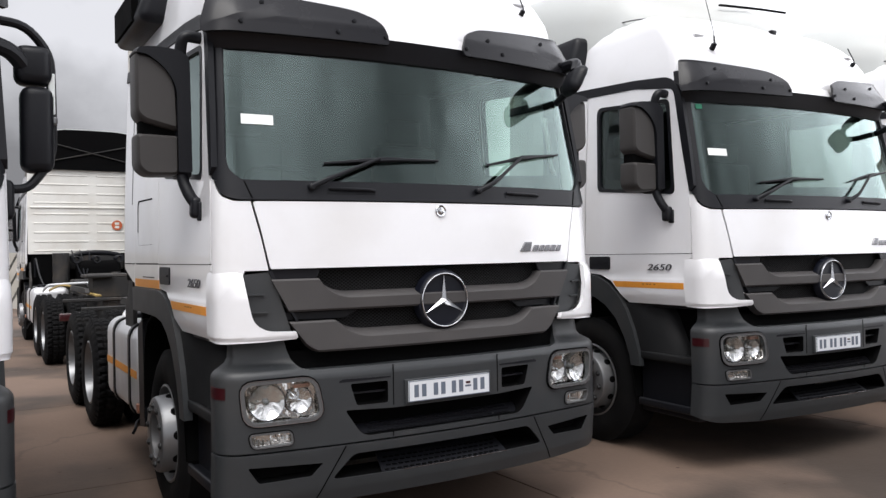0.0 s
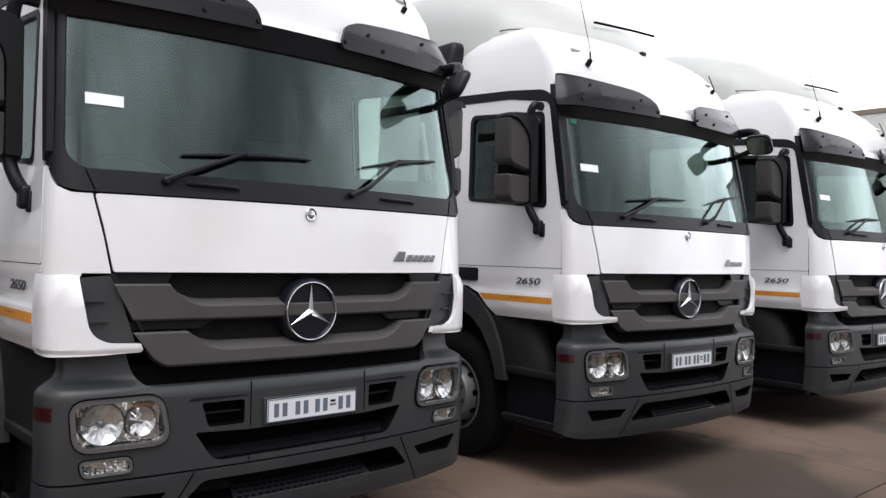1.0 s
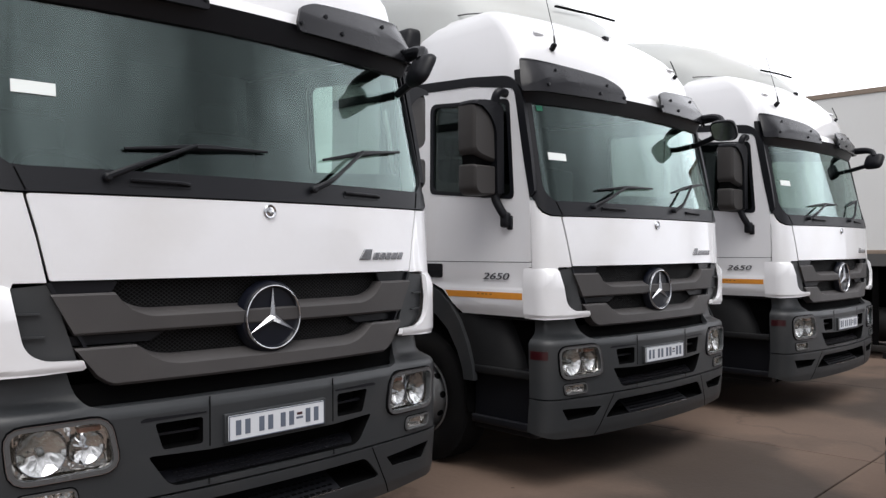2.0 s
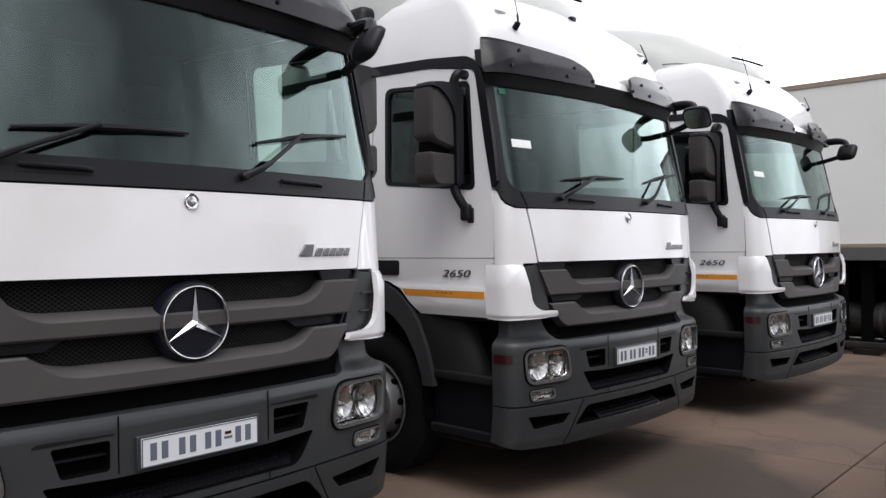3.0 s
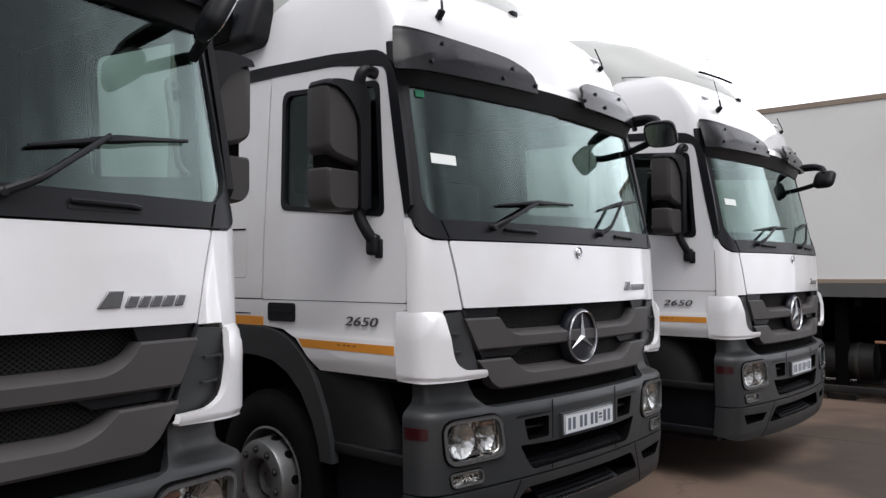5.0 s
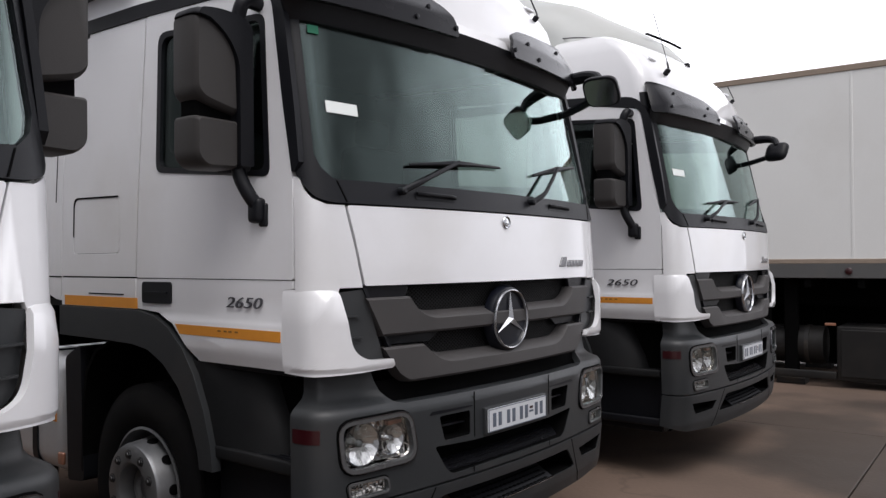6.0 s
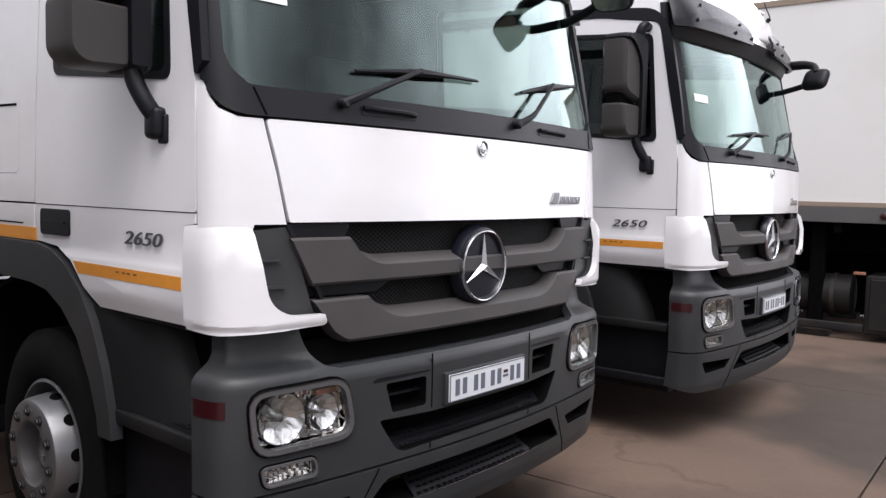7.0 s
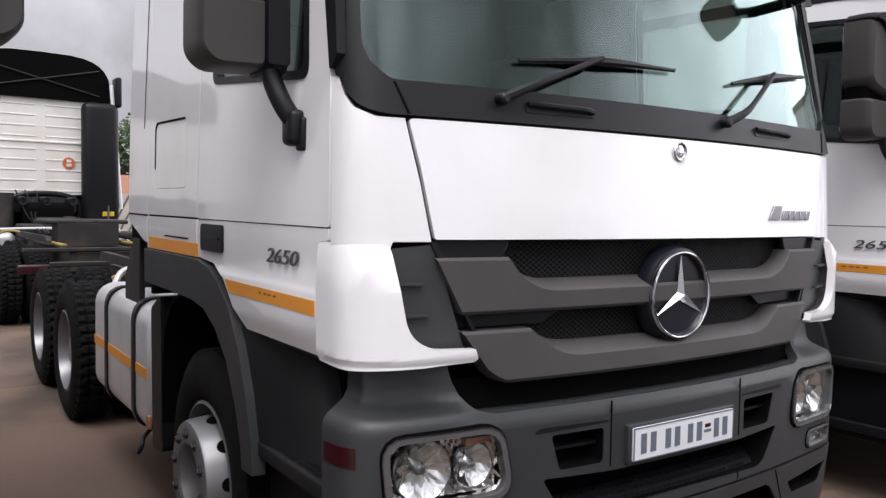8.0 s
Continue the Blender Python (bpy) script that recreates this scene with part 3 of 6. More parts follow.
def add_mirror(truck, k):
    """The two-part side mirror on its bent arm; k is the side."""
    m = new("mirror")
    m.parent = truck
    bar_x = k * 1.278
    arm = [(k * 1.16, 0.555, 2.772), (k * 1.27, 0.545, 2.775), (bar_x, 0.575, 2.69), (bar_x, 0.58, 2.2), (bar_x, 0.57, 2.02), (k * 1.25, 0.53, 1.93), (k * 1.21, 0.51, 1.87)]
    part("arm", tube(arm, 0.031, 12), BLACK, m, "black tubular mirror arm")
    part("foot", round_box(k * 1.225 - 0.028, k * 1.225 + 0.028, 0.475, 0.555, 1.815, 1.925, 0.022), BLACK, m)
    part("foot_plate", round_box(k * 1.212 - 0.012, k * 1.212 + 0.012, 0.46, 0.51, 1.80, 1.90, 0.01), BLACK, m)
    upper = fillet([(1.508, 2.668), (1.45, 2.672), (1.36, 2.615), (1.305, 2.52), (1.296, 2.268), (1.37, 2.283), (1.47, 2.308), (1.508, 2.345)], [0.02, 0.04, 0.06, 0.05, 0.012, 0.03, 0.03, 0.03])
    lower = fillet([(1.505, 2.252), (1.294, 2.250), (1.294, 2.042), (1.46, 2.036), (1.506, 2.08)], [0.018, 0.012, 0.02, 0.04, 0.03])
    cover = fillet([(1.515, 2.662), (1.50, 2.692), (1.42, 2.705), (1.30, 2.70), (1.236, 2.665), (1.230, 2.03), (1.302, 2.03), (1.306, 2.50), (1.37, 2.60), (1.46, 2.66)], [0.01, 0.02, 0.04, 0.04, 0.04, 0.01, 0.01, 0.06, 0.06, 0.03])
    for loop in (upper, lower):
        part("housing", shell(loop, 0.70, 0.165, k), HOUSING, m, "brown-grey mirror housing")
        inner = shrink(loop, 0.9)
        bm = bmesh.new()
        a = [bm.verts.new((k * u, 0.701, z)) for u, z in inner]
        b = [bm.verts.new((k * u, 0.706, z)) for u, z in inner]
        for i in range(len(a)):
            bm.faces.new((a[i], a[(i + 1) % len(a)], b[(i + 1) % len(a)], b[i]))
        bm.faces.new(a), bm.faces.new(b)
        part("mirror_glass", bm, CHROME, m, "mirror glass")
    part("arm_cover", shell(cover, 0.69, 0.175, k, 0.95), BLACK, m, "black cover sweeping from the arm over the housing")
    part("gap_filler", shell([(1.48, 2.335), (1.29, 2.30), (1.29, 2.20), (1.48, 2.20)], 0.69, 0.11, k), VOID, m)
    return m


def bent_bar(zt, zd, zb, wt, wb, w0, w1, lip):
    """A grille bar whose top edge dips in the middle over a sloping ledge."""
    bm = bmesh.new()
    cols = []
    for i in range(97):
        u = -1 + 2 * i / 96
        a = abs(u)
        f = max(0, min(1, (a * wt - w0) / (w1 - w0)))
        f = 1 - math.sqrt(1 - f * f * 0.999)
        top = zd + (zt - zd) * f
        ease = max(0, (a - 0.95) / 0.05) if zt < 1.4 else 0
        bot = zb + 0.035 * ease * ease
        edge = lip * (1 - f) + 0.008
        sink = 0.05 * (1 - f) + 0.008
        rows = [(bot, -0.06), (bot, 0.004), (bot + 0.010, 0.015), (top - edge, 0.017), (top - edge * 0.8, 0.012), (top, 0.017 - sink), (top, -0.06)]
        width = lambda z: wb + (wt - wb) * (z - zb) / (zt - zb)
        cols.append([bm.verts.new(front(u * width(z), z, o)) for z, o in rows])
    for p, q in zip(cols, cols[1:]):
        for j in range(len(p) - 1):
            bm.faces.new((p[j], q[j], q[j + 1], p[j + 1]))
    bm.faces.new(cols[0]), bm.faces.new(cols[-1])
    return bm


def facing(x, y, z, nx, ny, nz):
    """A place whose +y axis points along the given direction, kept upright."""
    d = Vector((nx, ny, nz)).normalized()
    side = d.cross(Vector((0, 0, 1))).normalized()
    up = side.cross(d)
    return Matrix.Translation((x, y, z)) @ Matrix((side, d, up)).transposed().to_4x4()


# the front mirror's glass looks back to the driver, or out to the road
MIRROR_AWAY = facing(0.97, 0.05, 2.66, 0.85, -0.25, -0.45)
MIRROR_OUT = facing(0.92, -0.01, 2.66, -0.78, -0.10, -0.60)


def build_truck():
    t = empty("truck_tractor", "white tractor unit with dark grey bumper and grille", "truck", "parked tractor units")

    # ---- cab shell
    hood = fillet([(-1.03, 1.885), (-0.955, 1.545), (0.955, 1.545), (1.03, 1.885)], [0.015, 0.01, 0.01, 0.015])
    bonnet = part("bonnet_flap", skin(hood, (), front, 0.006, 0.02), WHITE, t, "white front flap", 0.004)
    x = 0.555
    for w, h, up in ((0.10, 0.056, 0.7), (0.052, 0.038, 0.94), (0.046, 0.038, 0.94), (0.048, 0.038, 0.94), (0.054, 0.038, 0.94), (0.044, 0.038, 0.94)):
        p = front(x + w / 2, 1.63, 0.012)
        bm = a_box(x, x + w * 0.84, p.y - 0.004, p.y + 0.008, 1.610, 1.610 + h)
        for v in bm.verts:
            if v.co.z > 1.62:
                v.co.x = x + w * (1 - up) * 0.8 + (v.co.x - x) * up + 0.016
            v.co.y = front(v.co.x, 1.63, 0.014 if v.co.y < p.y else 0.004).y
        part("name_bar", bm, BADGE, bonnet, "dark chrome bar of a name badge", 0.003)
        x += w
    dot = part("round_mark", lathe([(0.034, 0.0), (0.034, -0.006), (0.030, -0.011), (0.026, -0.009), (0.022, -0.006), (0.010, -0.010), (0.002, -0.010)], 20, "y"), CHROME, bonnet, "small round chrome mark")
    dot.location = front(0, 1.842, 0.006)

    def sill_swell(y, z):
        # the panel swells out in a ledge over the strip and tucks under at its foot
        return 0.003 + 0.009 * max(0, min(1, (1.402 - z) / 0.03)) - 0.024 * max(0, min(1, (1.262 - z) / 0.07))

    for k in (-1, 1):
        def M(p):
            return p if k < 0 else mir(p)
        cheek = [(-1.038, 1.885), (-0.965, 1.538), (-1.068, 1.538), (-1.085, 1.49), (-1.29, 1.49), (-1.285, 2.0), (-1.24, 2.0), (-1.222, 1.945), (-1.19, 1.911), (-1.12, 1.886)]
        part("corner_panel", skin(M(cheek), (), front, 0.003, 0.02), WHITE, t, "white corner panel", 0.003)
        pillar = fillet([(-1.06, 1.985), (-1.19, 1.985), (-1.25, 2.0), (-1.25, 2.93), (-1.06, 2.93), (-1.135, 2.80), (-1.15, 2.10), (-1.125, 2.04)], 0.01)
        part("windscreen_pillar", skin(M(pillar), (), front, 0.008, 0.03), BLACK, t, "black windscreen pillar", 0.004)
        inner_edge = fillet([(-1.078, 1.522), (-1.035, 1.238), (-0.848, 1.232)], [0, 0.16, 0], 9)
        wing = [(-1.362, 1.536), (-1.10, 1.530)] + inner_edge + [(-0.838, 1.202), (-0.848, 1.192), (-1.0, 1.182), (-1.2, 1.18), (-1.362, 1.186)]
        part("corner_fairing", skin(M(wing), (), front, lambda s, z: (0.004 + 0.048 * max(0, min(1, (1.532 - z) / 0.05))) * (1 - 0.74 * max(0, min(1, (abs(s) - 1.06) / 0.22))) - 0.010 * max(0, min(1, (1.212 - z) / 0.02)), 0.03), WHITE, t, "white corner air deflector", 0.006)
        louvre = [(-0.952, 1.532)] + [(-0.862, 1.236)] + [(a - 0.004, b - 0.004) for a, b in inner_edge[::-1]]
        lv = part("corner_louvre", skin(M(louvre), (), front, -0.004, 0.02), GREY, t, "dark grey louvre")
        for z, a in ((1.425, -1.06), (1.335, -1.045)):
            part("louvre_slat", skin(M([(a, z), (a + 0.07, z - 0.004), (a + 0.07, z - 0.010), (a, z - 0.009)]), (), front, 0.012, 0.018), GREY, lv)

        S = LEFT if k < 0 else RIGHT
        pane = fillet([(0.465, 2.025), (1.315, 2.105), (1.335, 2.785), (0.53, 2.722)], [0.05, 0.05, 0.07, 0.05])
        outer = fillet([(0.296, 1.575), (1.494, 1.575), (1.464, 2.902), (0.904, 2.871), (0.475, 2.80), (0.308, 2.0)], [0.01, 0.01, 0.02, 0.05, 0.06, 0.02])
        door = part("cab_door", skin(outer, [pane], S, 0.006, 0.035), WHITE, t, "white cab door", 0.0015)
        part("window_seal", skin(shrink(pane, 1.035), [shrink(pane, 0.955)], S, 0.010, 0.03), BLACK, door, "black rubber window seal")
        wp = part("window_pane", skin(shrink(pane, 0.965), (), S, -0.006, 0.005), SIDEGLASS, door, "tinted door glass")
        wp.visible_shadow = False
        part("seam_backing", skin([(0.34, 1.45), (2.66, 1.45), (2.66, 2.90), (0.46, 2.84), (0.34, 2.1)], [shrink(pane, 1.02)], S, -0.010, 0.006), VOID, t, "dark seams between the side panels")
        lining = [(0.40, 1.5), (2.04, 1.5), (2.04, 2.90), (0.45, 2.84), (0.40, 2.02)]
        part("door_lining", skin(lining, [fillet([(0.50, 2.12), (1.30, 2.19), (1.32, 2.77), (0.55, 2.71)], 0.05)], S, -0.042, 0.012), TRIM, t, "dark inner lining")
        sill = [(0.36, 1.19), (0.98, 1.19), (1.02, 1.22), (1.17, 1.36), (1.30, 1.405), (1.50, 1.42), (1.50, 1.571), (0.30, 1.571), (0.30, 1.538), (0.36, 1.53)]
        low = part("lower_side_panel", skin(sill, (), S, sill_swell, 0.03), WHITE, t, "white panel under the door", 0.004)
        part("reflective_strip", skin([(0.37, 1.312), (1.105, 1.312), (1.142, 1.358), (0.37, 1.358)], (), S, 0.014, 0.004), ORANGE, low, "orange reflective strip")
        for q in (0.655, 0.70, 0.735, 0.78):
            part("strip_print", skin([(q, 1.338), (q + 0.022, 1.338), (q + 0.022, 1.345), (q, 1.345)], (), S, 0.0155, 0.002), TAPEINK, low, "small dark print on the strip")
        part("step_vent", skin(fillet([(1.18, 1.45), (1.435, 1.45), (1.435, 1.556), (1.18, 1.556)], 0.02), (), S, 0.012, 0.02), BLACK, low, "black lock cover", 0.003)
        part("cover_rib", skin([(1.21, 1.498), (1.405, 1.498), (1.405, 1.508), (1.21, 1.508)], (), S, 0.018, 0.008), BLACK, low)
        me = text_mesh("2650", 0.072, 0.004)
        me.materials.append(DECAL)
        num = new("model_number", me)
        num.parent = low
        num["label"] = "dark raised lettering 2650"
        num.matrix_local = Matrix.Translation((k * (HALF(1.46) + 0.010), 0.75 if k < 0 else 0.46, 1.449)) @ (pose(0, 0, 0, 90, 0, -90) if k < 0 else pose(0, 0, 0, 90, 0, 90)) @ Matrix.Diagonal((1.75, 0.94, 0.6, 1))

        hatch = fillet([(1.67, 1.70), (2.16, 1.70), (2.16, 2.01), (1.67, 2.0)], 0.03)
        rear = part("rear_side_panel", skin([(1.512, 1.578), (2.292, 1.578), (2.292, 2.93), (1.482, 2.90)], [hatch], S, 0.004, 0.03), WHITE, t, "white sleeper side panel", 0.0015)
        part("locker_flap", skin(shrink(hatch, 0.985), (), S, 0.003, 0.02), WHITE, rear, "flush locker flap", 0.003)
        seam = fillet([(1.69, 2.003), (2.163, 2.013), (2.163, 1.80)], [0, 0.05, 0], 5)
        part("flap_groove", skin(seam + [(y - 0.010 if y > 2.1 else y, z - 0.010) for y, z in seam[::-1]], (), S, 0.006, 0.004), VOID, rear, "dark grip groove round the flap")
        part("drip_line", skin([(2.372, 2.0), (2.380, 2.0), (2.380, 2.86), (2.372, 2.86)], (), S, 0.004, 0.003), VOID, rear, "thin dark drip line")
        part("corner_joint", skin([(2.30, 1.570), (2.67, 1.574), (2.67, 1.580), (2.30, 1.577)], (), S, 0.004, 0.003), VOID, rear, "dark joint line")
        part("rear_corner_panel", skin([(2.303, 1.44), (2.36, 1.445), (2.66, 1.535), (2.68, 1.56), (2.68, 2.92), (2.303, 2.90)], (), S, 0.002, 0.03), WHITE, t, "white rear corner panel", 0.0015)
        lowr = part("lower_rear_panel", skin([(1.508, 1.415), (2.29, 1.415), (2.29, 1.57), (1.508, 1.57)], (), S, 0.004, 0.03), WHITE, t, "white panel over the wheel", 0.003)
        part("reflective_strip", skin([(1.49, 1.418), (2.25, 1.418), (2.25, 1.472), (1.49, 1.472)], (), S, 0.006, 0.004), ORANGE, lowr, "orange reflective strip")
        part("panel_groove", skin([(1.62, 1.484), (1.98, 1.484), (1.98, 1.490), (1.62, 1.490)], (), S, 0.006, 0.004), VOID, lowr, "short dark groove over the strip")
        band_o = fillet([(2.68, 3.02), (1.55, 2.985), (0.9, 2.942), (0.50, 2.895), (0.395, 2.76), (0.30, 2.30), (0.262, 2.06)], [0, 0.05, 0.05, 0.10, 0.10, 0.1, 0])
        band_i = fillet([(0.290, 2.02), (0.305, 2.02), (0.373, 2.307), (0.472, 2.805), (0.904, 2.875), (1.46, 2.905), (2.68, 2.94)], [0, 0.05, 0.1, 0.06, 0.05, 0.05, 0])
        part("gutter", skin(band_o + band_i, (), S, 0.012, 0.03), BLACK, t, "black roof gutter running down the door pillar", 0.003)

        # wheel arch and mud flap
        arch_out = [(0.84, 0.70), (0.85, 0.80), (0.905, 0.97), (0.985, 1.13), (1.08, 1.25), (1.20, 1.34), (1.32, 1.39), (1.46, 1.412), (2.28, 1.412)]
        arch_in = [(2.28, 1.25), (1.70, 1.245), (1.52, 1.24), (1.37, 1.22), (1.235, 1.16), (1.11, 1.06), (1.01, 0.91), (0.955, 0.78), (0.94, 0.70)]
        part("wheel_arch", skin(arch_out + arch_in, (), S, 0.022, 0.05), GREY, t, "dark grey plastic wheel arch", 0.018)
        # The housing's colour holds the shade inside the arch.
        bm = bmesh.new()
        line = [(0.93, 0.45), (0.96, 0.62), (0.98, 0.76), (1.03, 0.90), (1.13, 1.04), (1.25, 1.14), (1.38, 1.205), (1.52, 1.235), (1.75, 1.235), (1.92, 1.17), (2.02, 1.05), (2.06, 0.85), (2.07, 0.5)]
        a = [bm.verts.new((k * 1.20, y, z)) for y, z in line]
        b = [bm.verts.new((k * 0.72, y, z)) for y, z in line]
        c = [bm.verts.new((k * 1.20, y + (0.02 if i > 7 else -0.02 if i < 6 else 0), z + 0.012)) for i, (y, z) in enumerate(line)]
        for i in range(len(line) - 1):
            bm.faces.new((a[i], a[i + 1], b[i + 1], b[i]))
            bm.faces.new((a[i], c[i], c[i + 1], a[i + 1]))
        part("wheel_housing", bm, VOID, t, "wheel housing in shade black")
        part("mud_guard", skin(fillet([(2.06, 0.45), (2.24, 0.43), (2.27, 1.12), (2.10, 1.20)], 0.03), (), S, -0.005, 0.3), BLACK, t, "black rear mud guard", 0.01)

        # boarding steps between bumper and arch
        # Near-black block paints the shade in the step recess.
        st = part("boarding_step", a_box(*sorted((k * 0.75, k * 1.02)), 0.32, 0.90, 0.33, 1.19), VOID, t, "step recess block in shade black", 0.01)
        bm = bmesh.new()
        plan = [(0.0, 1.196), (0.10, 1.192), (0.18, 1.172), (0.26, 1.142), (0.335, 1.10), (0.37, 1.06), (0.385, 1.0)]
        rows = []
        for z, back in ((0.80, 0.865), (0.90, 0.895), (1.0, 0.945), (1.1, 0.995), (1.19, 1.06)):
            rows.append([bm.verts.new((k * x, back - d, z)) for d, x in plan])
        for p, q in zip(rows, rows[1:]):
            for i in range(len(plan) - 1):
                bm.faces.new((p[i], p[i + 1], q[i + 1], q[i]))
        part("step_side", bm, STEPSIDE, t, "dark plastic side curving into the step recess", 0, 50)
        part("step_roof", a_box(*sorted((k * 0.98, k * 1.165)), 0.34, 0.90, 1.165, 1.188), BLACK, t, "", 0.006)
        ledge = part("tread_plate", round_box(*sorted((k * 0.98, k * 1.192)), 0.325, 0.875, 0.765, 0.800, 0.012), BLACK, t, "black step with a raised lip")
        part("tread_lip", round_box(*sorted((k * 1.172, k * 1.202)), 0.325, 0.865, 0.758, 0.818, 0.012), STEPSIDE, ledge)
        for i in range(5):
            part("tread_rib", round_box(*sorted((k * (1.03 + i * 0.028), k * (1.04 + i * 0.028))), 0.36, 0.78, 0.799, 0.806, 0.002), BLACK, ledge)
        part("lower_well", a_box(*sorted((k * 0.98, k * 1.13)), 0.33, 0.92, 0.34, 0.764), BLACK, t, "", 0.01)
        low_tread = part("tread_plate", round_box(*sorted((k * 1.10, k * 1.192)), 0.33, 0.90, 0.40, 0.44, 0.012), BLACK, t)
        part("tread_lip", round_box(*sorted((k * 1.172, k * 1.20)), 0.33, 0.89, 0.395, 0.455, 0.012), BLACK, low_tread)

        # front wheels
        add_wheel(t, k * 1.045, 1.47, 0.515, "front", k)
        for y in (4.74, 6.09):
            add_wheel(t, k * 1.07, y, 0.515, "rear", k)
        add_mirror(t, k)

    # ---- roof
    bm = bmesh.new()
    rings = []
    for z in (2.86, 2.93, 3.0, 3.05, 3.12, 3.18, 3.25, 3.30, 3.34, 3.38, 3.41, 3.44, 3.46, 3.48, 3.50, 3.52, 3.53):
        pts = [Vector((-HALF(z), 2.68, z))]
        pts += [front(s, z) for s in (-1.3, -1.25, -1.2, -1.15, -1.1, -1.05, -1.0, -0.8, -0.6, -0.4, -0.2, 0, 0.2, 0.4, 0.6, 0.8, 1.0, 1.05, 1.1, 1.15, 1.2, 1.25, 1.3)]
        pts += [Vector((HALF(z), 2.68, z))]
        rings.append([bm.verts.new(p) for p in pts])
    for p, q in zip(rings, rings[1:]):
        for i in range(len(p) - 1):
            bm.faces.new((p[i], p[i + 1], q[i + 1], q[i]))
    bm.faces.new(rings[-1])
    roof = part("roof", bm, WHITE, t, "white high roof", 0, 50)
    header = fillet([(-1.30, 2.79), (1.30, 2.79), (1.30, 2.94), (-1.30, 2.94)], 0.005)
    part("roof_front_panel", skin(header, (), front, -0.004, 0.03), WHITE, t, "white panel over the windscreen")
    for k in (-1, 1):
        lampo = part("roof_marker_light", round_box(-0.05, 0.05, -0.012, 0.012, -0.016, 0.016, 0.01), ALU, roof, "small pale roof marker lamp")
        lampo.matrix_local = Matrix.Translation(front(k * 0.97, 3.235, 0.006)) @ pose(0, 0, 0, -45, 0, 0)
    part("aerial", tube([front(-0.90, 3.112, 0.0), front(-0.90, 3.122, 0.045), front(-0.885, 3.20, 0.075), (-0.83, 0.50, 3.62)], lambda f: 0.022 if f < 0.3 else 0.008 if f < 0.62 else 0.003, 8), BLACK, roof, "stubby black aerial")
    part("aerial", tube([front(0.93, 3.15, 0.0), front(0.93, 3.16, 0.04), front(0.93, 3.26, 0.07)], lambda f: 0.018 if f < 0.45 else 0.005, 8), BLACK, roof)

    # ---- roof air deflector
    bm = bmesh.new()
    rings = []
    secs = [(0.50, 0.32, 3.25, 3.31), (0.56, 0.52, 3.26, 3.40), (0.70, 0.76, 3.28, 3.55), (0.95, 0.94, 3.29, 3.73), (1.3, 1.06, 3.30, 3.92), (1.7, 1.13, 3.34, 4.06), (2.2, 1.16, 3.39, 4.16), (2.75, 1.17, 3.38, 4.20)]
    for y, w, zb, zt in secs:
        row = []
        for i in range(17):
            a = math.pi * i / 16
            cx, sz = math.cos(a), math.sin(a)
            x = -w * math.copysign(abs(cx) ** 0.55, cx)
            z = zb + (zt - zb) * sz ** 0.6
            yy = y + (0.25 * (abs(x) / w) ** 2 if y < 1.2 else 0)
            row.append(bm.verts.new((x, yy, z)))
        rings.append(row)
    for p, q in zip(rings, rings[1:]):
        for i in range(16):
            bm.faces.new((p[i], p[i + 1], q[i + 1], q[i]))
    bm.faces.new(rings[0])
    defl = part("roof_deflector", bm, FIBRE, t, "white roof air deflector", 0, 60)
    for k in (-1, 1):
        part("deflector_joint", tube([(k * 0.86, 0.87, 3.475), (k * 0.97, 1.15, 3.515), (k * 1.0, 1.7, 3.53), (k * 1.01, 2.66, 3.53)], 0.006, 6), BEAM, defl, "thin grey joint")
    sol = defl.modifiers.new("wall", "SOLIDIFY")
    sol.thickness = 0.02
    part("deflector_slot", skin([(-0.35, 3.606), (0.47, 3.606), (0.47, 3.62), (-0.35, 3.62)], (), lambda x, z, off=0.0: Vector((x, 0.74 + 0.05 * abs(x) - off, z + 0.05 * (x + 0.36))), 0.0, 0.02), VOID, defl)
    part("deflector_lamp", round_box(-0.03, 0.03, 0.515, 0.555, 3.345, 3.385, 0.01), BLACK, defl)
    bm = bmesh.new()
    for x0, x1 in ((-0.95, 0.95), (0.95, -0.95)):
        bm2 = tube([(x0, 2.77, 3.5), (x1, 2.77, 3.95)], 0.012, 6)
        me = bpy.data.meshes.new("tmp")
        bm2.to_mesh(me)
        bm2.free()
        bm.from_mesh(me)
        bpy.data.meshes.remove(me)
    part("brace", bm, IRON, defl, "thin cross braces")
    # Near-black sheet across the open back paints the shade inside the deflector.
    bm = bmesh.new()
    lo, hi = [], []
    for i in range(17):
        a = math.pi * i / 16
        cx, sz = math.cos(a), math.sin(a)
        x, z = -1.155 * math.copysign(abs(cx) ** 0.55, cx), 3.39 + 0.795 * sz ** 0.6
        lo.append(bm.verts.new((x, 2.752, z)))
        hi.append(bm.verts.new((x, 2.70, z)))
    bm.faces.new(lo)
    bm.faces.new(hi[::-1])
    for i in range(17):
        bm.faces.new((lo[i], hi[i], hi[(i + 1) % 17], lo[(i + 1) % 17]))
    part("deflector_lining", bm, VOID, defl, "black sheet for the shaded inside of the deflector")
    bm = round_box(-1.29, -1.02, 1.55, 2.45, 3.12, 3.46, 0.06, 3)
    for v in bm.verts:
        if v.co.z > 3.3 and v.co.x < -1.2:
            v.co.x += 0.07
    intake = part("air_intake", bm, BLACK, t, "black plastic air intake")
    part("duct", round_box(-1.02, -0.66, 2.72, 2.98, 1.30, 3.37, 0.12, 5), BLACK, intake, "black upright intake duct")
    part("intake_grille", a_box(-1.302, -1.26, 1.75, 2.38, 3.16, 3.36), VOID, intake)

